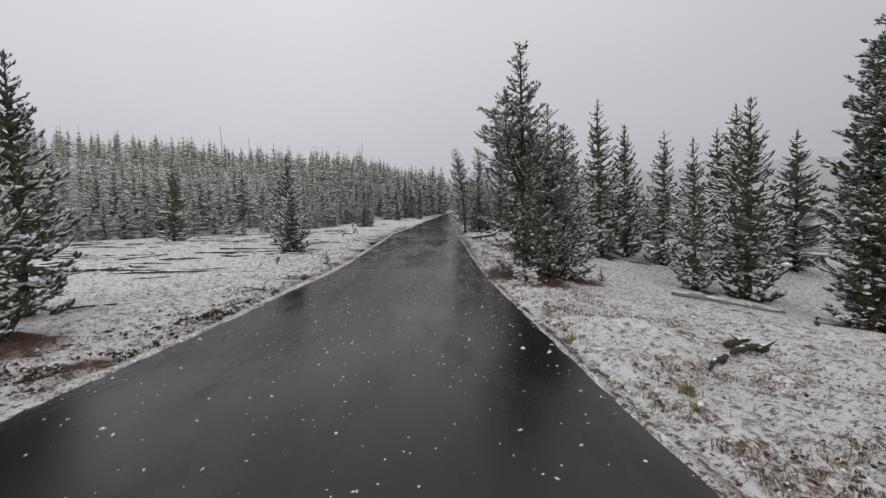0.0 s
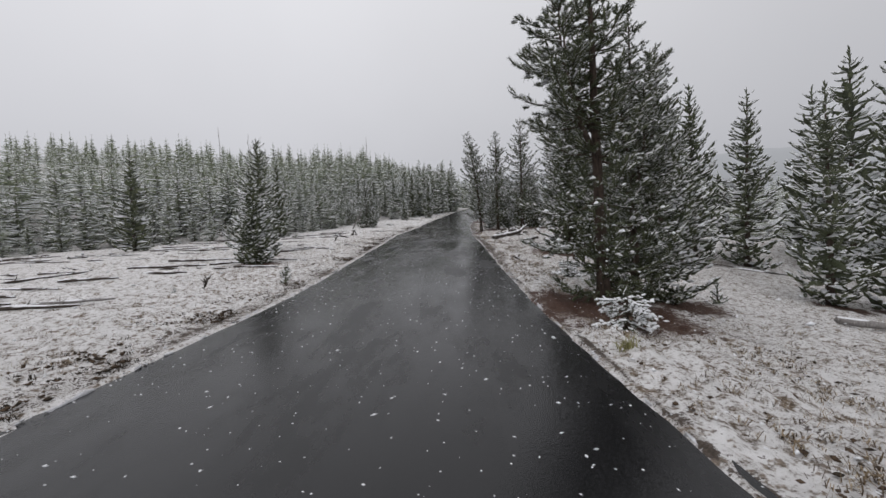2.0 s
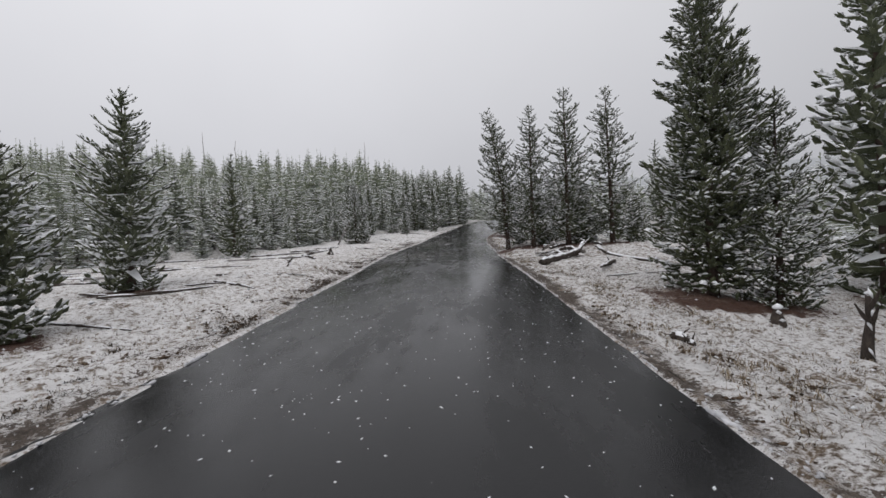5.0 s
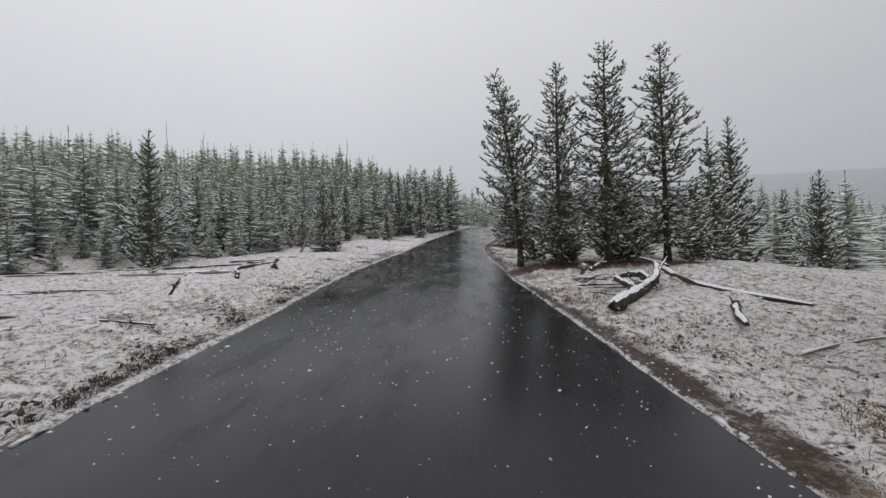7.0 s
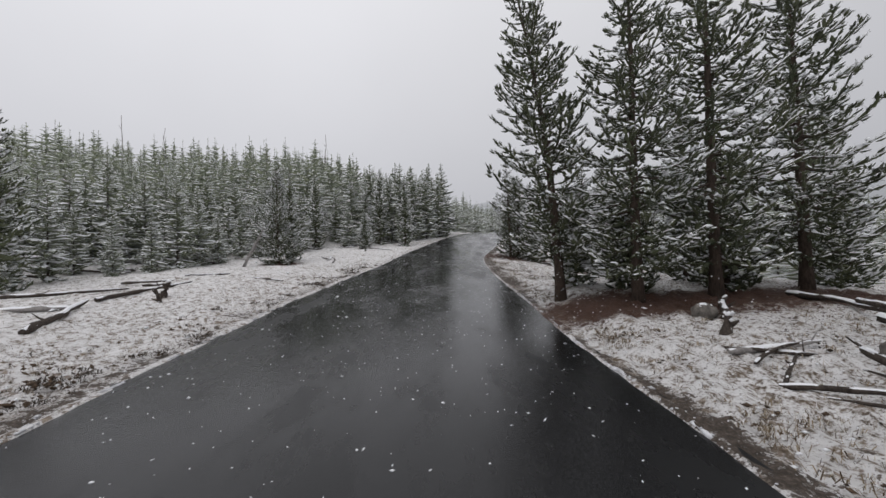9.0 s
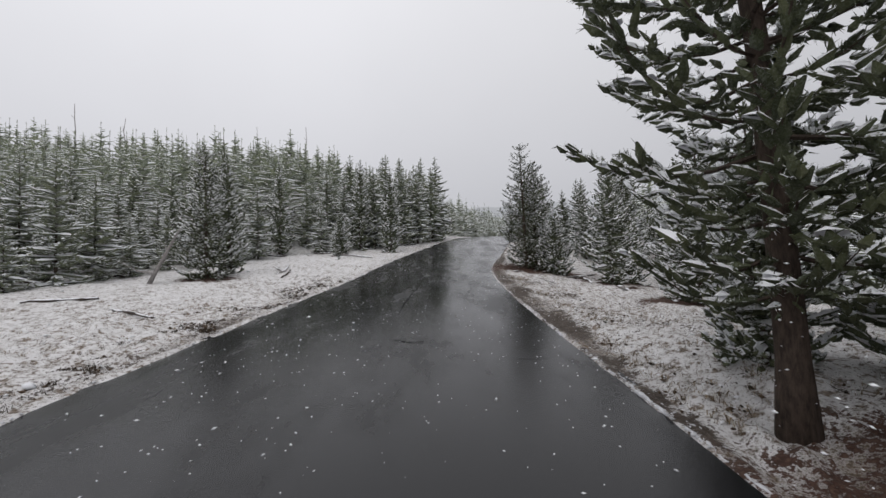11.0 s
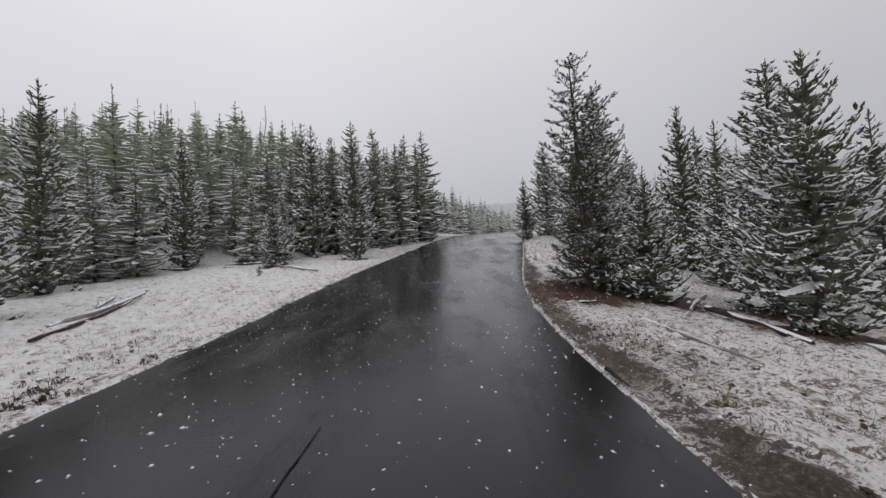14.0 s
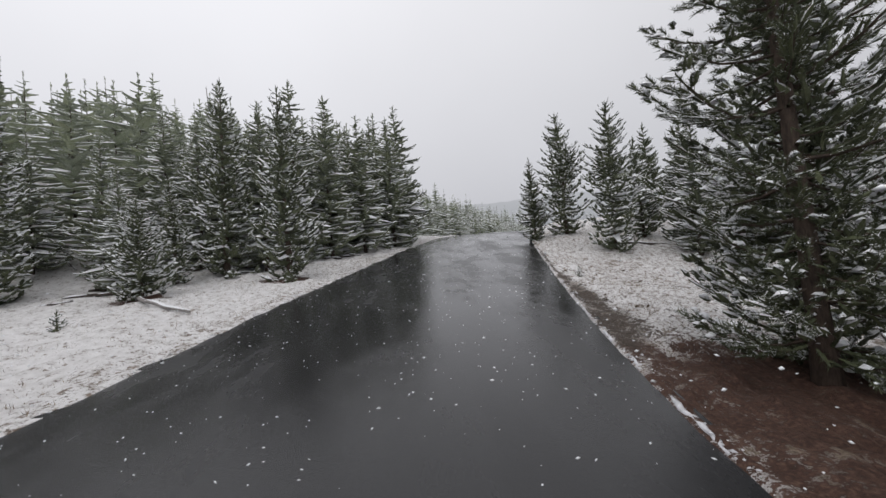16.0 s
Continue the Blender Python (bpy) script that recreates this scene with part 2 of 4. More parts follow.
def unit(v):
    return v / (np.linalg.norm(v, axis=-1, keepdims=True) + 1e-9)


def lumps(bits, mid, way, length, wide, high, closed=False):
    """Many small rounded lumps at once, each along its own way."""
    way = unit(way)
    side = unit(np.cross(way, [0, 0, 1.0]))
    up = np.cross(side, way)
    n = len(mid)
    v = mid[:, None] + OCTA_V[None, :, 0:1] * (way * length[:, None])[:, None] + OCTA_V[None, :, 1:2] * (side * wide[:, None])[:, None] + OCTA_V[None, :, 2:3] * (up * high[:, None])[:, None]
    f = (OCTA_F if closed else OCTA_F[:4])[None] + (np.arange(n) * 6)[:, None, None]
    bits.add(v.reshape(-1, 3), f.reshape(-1, 3))


def brushes(bits, a, b, rad, rg, sides=4, profile=((0.0, 0.35), (0.35, 1.0), (1.0, 0.1)), flat=1.0):
    """Needle-covered shoots at once: uneven bottle brushes from a to b."""
    n, k = len(a), len(profile)
    way = unit(b - a)
    side = unit(np.cross(way, [0.02, 0.01, 1.0]))
    up = np.cross(side, way)
    pos = np.array([p for p, _ in profile])
    wid = np.array([w for _, w in profile])
    ang = np.linspace(0, 2 * np.pi, sides, endpoint=False) + (0.0 if sides == 4 else rg.uniform(0, 6.28, (n, 1, 1)))
    r = rad[:, None, None] * wid[None, :, None] * rg.uniform(0.65, 1.3, (n, k, sides))
    mid = a[:, None] + (b - a)[:, None] * pos[None, :, None]
    v = mid[:, :, None] + side[:, None, None] * (r * np.cos(ang) * flat)[..., None] + up[:, None, None] * (r * np.sin(ang))[..., None]
    f = []
    for i in range(k - 1):
        for j in range(sides):
            p, q = i * sides + j, i * sides + (j + 1) % sides
            f += [(p, q, p + sides), (q, q + sides, p + sides)]
    f = np.array(f)[None] + (np.arange(n) * k * sides)[:, None, None]
    bits.add(v.reshape(-1, 3), f.reshape(-1, 3))


PAD_F = np.array([(5, 0, 6), (0, 1, 6), (1, 7, 6), (1, 2, 7), (2, 3, 7), (3, 4, 7), (4, 6, 7), (4, 5, 6)])


def pads(bits, mid, way, length, wide, high, rg):
    """Blunt, uneven clumps of snow lying on shoots."""
    n = len(mid)
    way = unit(unit(way) * [1.0, 1.0, 0.3] + [0.02, 0.01, 0.0])
    side = unit(np.cross(way, [0.02, 0.01, 1.0]))
    up = np.cross(side, way)
    ang = np.arange(6) * np.pi / 3
    x = np.concatenate([np.cos(ang)[None] * rg.uniform(0.75, 1.25, (n, 6)), np.tile([0.42, -0.42], (n, 1)) * rg.uniform(0.7, 1.3, (n, 2))], axis=1)
    y = np.concatenate([np.sin(ang)[None] * rg.uniform(0.7, 1.4, (n, 6)), rg.normal(0, 0.15, (n, 2))], axis=1)
    z = np.concatenate([rg.uniform(-0.5, 0.1, (n, 6)), rg.uniform(0.7, 1.3, (n, 2))], axis=1)
    v = mid[:, None] + way[:, None] * (x * length[:, None])[..., None] + side[:, None] * (y * wide[:, None])[..., None] + up[:, None] * (z * high[:, None])[..., None]
    bits.add(v.reshape(-1, 3), (PAD_F[None] + (np.arange(n) * 8)[:, None, None]).reshape(-1, 3))


# how closely a pine is seen: (cross-section of a shoot, its outline, needles on a shoot and their half width, solid share of a shoot)
NEAREST = (4, ((0.0, 0.6), (0.5, 1.0), (1.0, 0.3)), 34, 0.0036, 0.36)
CLOSE = (4, ((0.0, 0.55), (0.4, 1.0), (1.0, 0.3)), 7, 0.0055, 0.62)
MIDDLE = (4, ((0.0, 0.6), (0.5, 1.0), (1.0, 0.3)), 2, 0.009, 0.85)
DISTANT = (4, ((0.0, 0.9), (1.0, 0.4)), 0, 0.0, 1.0)
REMOTE = (3, ((0.0, 1.0), (1.0, 0.3)), 0, 0.0, 1.0)


def pine_meshes(seed, h, spread, seen, bare=0.04, gap=0.26, per=6, twigs=8.0, size=1.0, snow=0.4, needles=None, full=0.85, up=0.6, droop=0.15, wander=1.0, lean=0.0, stout=1.0, tops=1, limbed=True, clump=0.13, belly=0.2, hook=None, spray=0.0):
    """The four meshes of one lodgepole pine: trunk, limbs, needle-covered shoots and the snow that lies on them.
    spread: width over height; gap: metres between whorls; twigs: side shoots on a metre of limb; tops: leaders; hook: how far limb ends turn up; spray: half width of a far limb's flat spray over its length."""
    rg = np.random.default_rng(seed)
    sides, outline, blades, thin, core = seen
    trunk, limbs, crown, white = Bits(), Bits(), Bits(), Bits()
    rings = 14 if limbed else 5
    zs = np.linspace(0, 1, rings)
    bend = np.cumsum(rg.normal(0, 0.006 * h / rings ** 0.5, (rings, 2)), axis=0) * (zs[:, None] ** 1.2)
    axis = np.column_stack([bend[:, 0] + lean * h * zs ** 2, bend[:, 1], zs * h])
    r0 = (0.0125 * h + 0.015) * stout
    tube(trunk, axis - [[0, 0, 0.12]] * (zs < 0.01)[:, None], r0 * (1 - zs) ** 0.85 * (1 + 0.35 * np.exp(-zs * 40)) + 0.006, 10 if limbed else 5)
    at = lambda z: np.array([np.interp(z / h, zs, axis[:, i]) for i in range(3)])
    starts, ends, cores = [], [], []
    stems = [(bare * h, h, at, spread)]
    for k in range(tops - 1):
        z0, az, hh = h * rg.uniform(0.25, 0.45), rg.uniform(0, 6.28), h * rg.uniform(0.66, 0.86)
        foot, side = at(z0), np.array([math.cos(az), math.sin(az), 0.0])
        off = 0.2 * spread * h
        line = lambda z, f=foot, d=side, z0=z0, hh=hh, o=off: f + d * o * min(1.0, max(0.0, (z - z0) / (0.25 * hh))) ** 0.7 + np.array([0, 0, z - z0])
        s = np.linspace(z0, hh, 6)
        tube(trunk, [line(z) for z in s], r0 * 0.55 * (1 - np.linspace(0, 0.95, 6)), 6)
        stems.append((z0 + 0.1 * h, hh, line, spread * 0.7))
    for low, high, stem, wide in stems:
        z = low
        while z < high - 0.2:
            q = (z - low) / (high - low)
            reach = 0.5 * wide * h * (1 - q) ** full * min(1.0, 0.62 + (1 - 0.62) * q / belly) + 0.06
            fine = size * (1 - 0.55 * q ** 2)
            n = per + int(rg.integers(-1, 2)) if q < 0.8 else max(3, per - 2)
            turn = rg.uniform(0, 6.28)
            for k in range(n):
                zz = z + rg.uniform(-0.4, 0.4) * gap
                az = turn + (k + rg.uniform(-0.35, 0.35)) * 6.283 / n
                ln = reach * (1 + wander * (rg.uniform(-0.35, 0.22) - 0.25 * (rg.random() < 0.15)))
                el = -droop + (0.7 * up + droop) * q ** 0.8 + rg.normal(0, 0.14)
                curl = (0.12 + 0.35 * up if hook is None else hook) * rg.uniform(0.5, 1.4)
                s = np.linspace(0, 1, 5)
                out = np.array([math.cos(az), math.sin(az), 0.0])
                turned = np.array([-out[1], out[0], 0.0]) * rg.normal(0, 0.09)
                p = stem(zz) + ln * (out * (s * math.cos(el))[:, None] + turned * (s ** 2)[:, None] + np.array([0, 0, 1.0]) * (s * math.sin(el) + curl * s ** 2.6 - 0.12 * (1 - q) * np.sin(np.pi * s))[:, None])
                if limbed:
                    tube(limbs, p, (0.004 + 0.012 * ln) * (1 - 0.85 * s) + 0.002, 4, False)
                lay = lambda x: np.column_stack([np.interp(x, s, p[:, i]) for i in range(3)])
                m = int(twigs * ln * rg.uniform(0.8, 1.2) + 0.7)
                if limbed:
                    u = rg.uniform(0.05, 0.6, max(1, int(4 * ln)))
                    o = lay(u) + rg.normal(0, 0.07, (len(u), 3))
                    starts.append(o), ends.append(o + unit(rg.normal(0, 1, (len(u), 3)) + (p[-1] - p[0]) * 1.2) * 0.17)
                elif ln > 0.22:
                    cores.append((*p[0], *(p[4] if spray else p[2] * 0.7 + p[3] * 0.3), (0.04 + spray * min(ln, 1.2)) if spray else 0.05 + 0.1 * min(ln, 1.2)))
                if sides == 3:
                    continue
                # needles along the limb itself
                c = np.linspace(0.2 if ln > 0.5 else 0.08, 1.0, max(1, round(ln * 0.8 / (0.17 * size))) + 1)
                starts.append(lay(c[:-1])), ends.append(lay(np.minimum(1.0, c[1:] + 0.02)) + rg.normal(0, 0.02 * size, (len(c) - 1, 3)))
                tip = unit(p[-1] - p[-2])
                starts.append(p[-1:]), ends.append(p[-1:] + (tip + [0, 0, 0.35 * up]) * 0.12 * fine * rg.uniform(0.8, 1.3))
                # side shoots, swept forward and turned up
                x = rg.uniform(0.15 if ln > 0.5 else 0.1, 1.0, m) ** 0.75
                d = unit(lay(np.minimum(1, x + 0.08)) - lay(np.maximum(0, x - 0.08)))
                a = rg.choice((-1, 1), m) * rg.uniform(0.3, 1.1, m)
                d = unit(np.column_stack([d[:, 0] * np.cos(a) - d[:, 1] * np.sin(a), d[:, 0] * np.sin(a) + d[:, 1] * np.cos(a), d[:, 2] + rg.uniform(-0.35, 0.15 + 0.4 * up, m)]))
                o = lay(x) + d * (np.minimum(ln, 1.1) * rg.uniform(0.0, 0.36, m) * (1.15 - 0.75 * x))[:, None]
                e = o + d * (fine * rg.uniform(0.08, 0.18, m) * (0.75 if ln < 0.3 else 1.0))[:, None] + np.column_stack([np.zeros((m, 2)), rg.uniform(0, 0.08, m) * up * fine])
                starts.append(o), ends.append(e)
            z += gap * (1.15 - 0.45 * q) * rg.uniform(0.8, 1.2)
        # the leader and the shoots that crowd round it
        tipz = np.array([stem(high - 0.5), stem(high - 0.25)])
        starts.append(tipz), ends.append(np.array([stem(high - 0.15), stem(high)]))
        az = rg.uniform(0, 6.28, 5)
        o = np.array([stem(high - u) for u in rg.uniform(0.12, 0.4, 5)])
        starts.append(o), ends.append(o + np.column_stack([np.cos(az) * 0.06, np.sin(az) * 0.06, rg.uniform(0.1, 0.17, 5)]))
    a, b = np.concatenate(starts), np.concatenate(ends)
    ln = np.linalg.norm(b - a, axis=1)
    high = np.clip(a[:, 2] / h, 0, 1)
    rd = np.minimum(0.05 * size * (1.1 - (0.6 if limbed else 0.78) * high ** (2.5 if limbed else 1.6)) * rg.uniform(0.75, 1.25, len(a)), 0.42 * ln + 0.008)
    mid = a * 0.45 + b * 0.55
    rim = np.hypot(mid[:, 0] - np.interp(mid[:, 2], axis[:, 2], axis[:, 0]), mid[:, 1]) / (0.5 * spread * h * (1 - high) ** full + 0.05)
    lee = np.clip(1.15 - 1.5 * rim, 0, 1) + 0.6 * (1 - high) ** 1.8
    brushes(crown, a, b, rd * core, rg, sides, outline)
    shelter = [np.repeat(lee, sides * len(outline))]
    if blades:
        idx = np.repeat(np.arange(len(a)), blades)
        m = len(idx)
        f = rg.uniform(0.0, 1.0, m)[:, None]
        way = unit(b - a)[idx]
        rv = rg.normal(0, 1, (m, 3))
        rv = unit(rv - way * np.sum(rv * way, axis=1)[:, None])
        root = a[idx] + (b - a)[idx] * f + rv * rd[idx, None] * 0.55 * core
        dirn = unit(way * rg.uniform(0.3, 1.0, (m, 1)) + rv * 0.8)
        wing = unit(np.cross(dirn, rg.normal(0, 1, (m, 3)))) * thin * rg.uniform(0.7, 1.3, (m, 1))
        bl = (rd[idx] * rg.uniform(0.8, 1.3, m))[:, None]
        crown.add(np.stack([root - wing, root + wing, root + dirn * bl], axis=1).reshape(-1, 3), np.arange(3 * m).reshape(-1, 3))
        shelter.append(np.repeat(lee[idx], 3))
    # the thick, sheltered growth close to the stem
    if cores:
        c = np.array(cores)
        if spray:
            ring = ((0.0, 0.5), (0.55, 1.0), (1.0, 0.12)) if sides == 4 else ((0.0, 0.8), (1.0, 0.35))
            brushes(crown, c[:, :3], c[:, 3:6], c[:, 6] * 0.42, rg, 4, ring, 2.2)
            shelter.append(np.tile(np.repeat([0.7, 0.25, 0.0] if sides == 4 else [0.6, 0.0], 4), len(c)))
        else:
            brushes(crown, c[:, :3], c[:, 3:6], c[:, 6], rg, 3, ((0.0, 0.8), (1.0, 0.4)))
            shelter.append(np.full(6 * len(c), 1.0))
    level = 1 - np.abs(unit(b - a)[:, 2])
    pick = rg.random(len(a)) < snow * np.clip((rim - 0.2) * 1.6, 0.08, 1.2) * (0.35 + 0.9 * level)
    pick[0] = True
    k = int(pick.sum())
    mid = mid[pick]
    mid[:, 2] += rd[pick] * 0.55
    long = np.minimum(ln[pick] * rg.uniform(0.3, 0.55, k), clump * rg.uniform(0.6, 1.4, k)) + 0.01
    pads(white, mid, (b - a)[pick], long, rd[pick] * rg.uniform(0.55, 1.0, k), np.minimum(rd[pick] * rg.uniform(0.4, 0.8, k), 0.5 * long), rg)
    green = crown.mesh("needles", needles or NEEDLES)
    green.attributes.new("lee", "FLOAT", "POINT").data.foreach_set("value", np.concatenate(shelter).astype(np.float32))
    return (trunk.mesh("trunk", BARK, True), limbs.mesh("limbs", BARK) if limbed else None, green, white.mesh("snow", SNOW, True))


def pine(meshes, x, y, size=1.0, turn=0.0, label="", group="roadside pines", sink=0.05, tall=1.0, tilt=0.0):
    root = new("pine_tree")
    root.matrix_basis = pose(x, y, ground_z(x, y) - sink, 0, tilt, 0) @ pose(0, 0, 0, 0, 0, turn) @ Matrix.Diagonal((size, size, size * tall, 1))
    for nm, me in zip(("trunk", "limbwood", "foliage", "snow"), meshes):
        if me is None:
            continue
        ob = part(nm, me, root)
        if nm != "trunk":
            tagged(ob, kind="stuff")
    return tagged(root, label, "tree", group)


# ---- lie of the land ----
import functools


def lerp(y, pts):
    """Straight-line table look-up."""
    if y <= pts[0][0]:
        return pts[0][1]
    for (a, p), (b, q) in zip(pts, pts[1:]):
        if y <= b:
            return p + (q - p) * (y - a) / (b - a)
    return pts[-1][1]


def smooth(a, b, v):
    u = min(1.0, max(0.0, (v - a) / (b - a)))
    return u * u * (3 - 2 * u)


PROFILE = [(-40, -0.4), (0, 0.0), (5, 0.01), (8, 0.06), (10.5, 0.13), (13.5, 0.29), (16.4, 0.45), (19.3, 0.62), (22, 0.8), (25, 0.98), (28, 1.18),
           (30.8, 1.29), (33.6, 1.41), (36.4, 1.58), (39.2, 1.81), (42.3, 2.04), (45.4, 2.27), (48, 2.53), (52, 2.93), (56, 3.4), (60, 3.95), (65, 4.65), (70, 5.3), (74, 5.65),
           (78, 5.8), (85, 5.75), (100, 5.2), (140, 3.0), (400, 0.0)]
RIGHT = [(-40, 1.6), (0, 1.58), (4.5, 1.47), (8, 1.4), (11.4, 1.27), (15.6, 1.23), (23.6, 1.22), (27, 1.15), (30.3, 1.1), (32, 1.22), (35, 1.33), (37.2, 1.34),
         (40, 1.38), (43.6, 1.52), (47.5, 1.92), (50.5, 2.62), (53, 3.3), (56, 4.1), (62, 5.7), (70, 8.2), (80, 12.5), (100, 25.0), (130, 52.0), (160, 90.0)]
LEFT = [(-40, -3.7), (3.5, -3.68), (10, -3.85), (14, -3.68), (20, -3.9), (27, -4.05), (31, -4.35), (35, -4.55), (38, -4.3), (43, -3.84), (46, -3.55), (50, -3.16),
        (54, -2.6), (58, -1.6), (62, -0.5), (70, 2.0), (80, 6.2), (100, 18.5), (130, 45.0), (160, 83.0)]
FOREST = [(-40, -40), (0, -36), (20, -31), (32, -25), (38, -16), (42, -14.5), (47, -13.6), (50, -12.6), (52.4, -12.0), (55, -10.8), (58, -7.4), (60, -4.0), (62, -2.3), (66, -0.2), (70, 0.6), (74, -2.5), (82, -1.5), (100, 9.0), (130, 32.0), (160, 70)]


@functools.lru_cache(None)
def road_z(y):
    return sum(lerp(y + d, PROFILE) for d in (-1.6, -0.8, 0, 0.8, 1.6)) / 5


@functools.lru_cache(None)
def edges(y):
    """The left and the right edge of the asphalt, and the edge of the forest."""
    return [sum(lerp(y + d, p) for d in (-1, -0.5, 0, 0.5, 1)) / 5 for p in (LEFT, RIGHT, FOREST)]


FALL = [(-40, 0.08), (0, 0.08), (6, 0.11), (12, 0.175), (17, 0.18), (22, 0.13), (26, 0.05), (30, 0.0), (35, 0.0), (39, 0.05), (44, 0.12), (48, 0.165), (54, 0.13), (60, 0.02), (68, -0.03), (120, -0.02)]


@functools.lru_cache(None)
def fall(y):
    """How steeply the ground drops to the right of the road."""
    return lerp(y, FALL)


def ground_z(x, y):
    """Height of the open ground, without its small bumps."""
    z = road_z(y)
    l, r, wood = edges(y)
    if x > r:
        d = x - r
        z += 0.03 * smooth(0, 0.5, d) + 0.18 * smooth(28.5, 31.5, y) * (1 - smooth(36, 40, y)) * smooth(0.2, 1.3, d) + 0.35 * smooth(56, 64, y) * smooth(0, 2, d)
        z -= fall(y) * min(11.6, max(0, d - 0.4)) + 0.09 * max(0, d - 12)
        z -= 0.1 * smooth(27, 31, y) * (1 - smooth(38, 43, y)) * min(8, max(0, d - 6.5))
        z = max(z, road_z(y) - 14)
    elif x < l:
        d = l - x
        z += 0.03 * smooth(0, 0.5, d) + 0.1 * smooth(0.3, 3, d)
        h = wood - x
        if h > 0:
            z += max(2.6 * smooth(0.3, 14, h) * smooth(22, 34, y), 6.4 * smooth(0, 16, h) * smooth(53, 79, y)) + 6.7 * smooth(6, 92, h)
    return z


# ---- ground: one sheet to the horizon ----
LITTER = [(2.5, 11.5, 1.3, 1.3), (4.2, 13.2, 1.2, 0.9), (2.9, 32.2, 2.2, 1.2), (5.8, 32.4, 2.6, 1.2), (3.7, 48.2, 1.6, 1.2), (3.0, 47.3, 1.1, 0.8), (-6.0, 4.7, 1.0, 0.8),
          (-7.2, 18.4, 0.8, 0.5), (5.0, 21.7, 1.7, 1.0), (4.2, 20.9, 1.0, 0.5), (9.4, 22.4, 1.0, 0.7), (8.0, 47.5, 1.3, 0.9), (6.3, 45.2, 1.2, 0.8), (4.6, 48.4, 1.6, 1.2), (12.2, 10.8, 1.5, 1.0), (13.1, 16.2, 1.0, 0.8),
          (10.9, 16.2, 0.7, 0.6), (-4.15, 4.4, 0.28, 0.22), (-9.2, 45.6, 1.1, 0.7), (-6.5, 55.3, 0.6, 0.4), (-3.5, 57.0, 0.7, 0.5), (5.6, 39.5, 1.3, 0.8), (-9.4, 23.0, 0.8, 0.5)]


def under_pines(x, y):
    """Needle litter that the crowns have kept free of snow."""
    k = 0.0
    for cx, cy, rx, ry in LITTER:
        q = ((x - cx) / rx) ** 2 + ((y - cy) / ry) ** 2
        if q < 4:
            k = max(k, 0.82 * (1 - smooth(0.15, 2.4, q)) + 0.12 * noise.noise((x * 2.1, y * 2.1, 6)))
    return k


def bareness(x, y, l, r):
    k = under_pines(x, y)
    d = x - r
    if -0.1 < d < 3:
        k = max(k, smooth(0.3, 1.0, d) * (0.19 + 0.18 * noise.noise((x * 0.6, y * 0.6, 44))))
        strip = 0.12 + 0.2 * smooth(14, 19, y) * (1 - smooth(27, 31, y)) + 0.4 * smooth(33, 38, y) * (1 - smooth(50, 56, y))
        k = max(k, (0.7 + 0.3 * noise.noise((x * 1.6, y * 1.1, 8))) * smooth(-0.02, 0.06, d + 0.02 - 0.07 * noise.noise((y * 2.3, 4, 4))) * (1 - smooth(0.6 * strip, 1.7 * strip, d + 0.12 * noise.noise((x * 3, y * 3, 2)))))
        k = max(k, 0.45 * smooth(35, 39, y) * (1 - smooth(48, 52, y)) * (1 - smooth(0.9, 3.0, d)) * (0.75 + noise.noise((x, y, 31))))
    e = l - x
    if 0 < e < 1.2:
        k = max(k, (0.5 + 0.3 * noise.noise((x * 0.9, y * 0.9, 5))) * smooth(0.02, 0.16, e) * (1 - smooth(0.15, 1.15, e)) * (1 - 0.7 * smooth(40, 46, y)))
    return k


def spaced(stops):
    out = []
    for (a, s), (b, _) in zip(stops, stops[1:]):
        out += list(np.linspace(a, b, max(1, round((b - a) / s)), endpoint=False))
    return np.array(out + [stops[-1][0]])


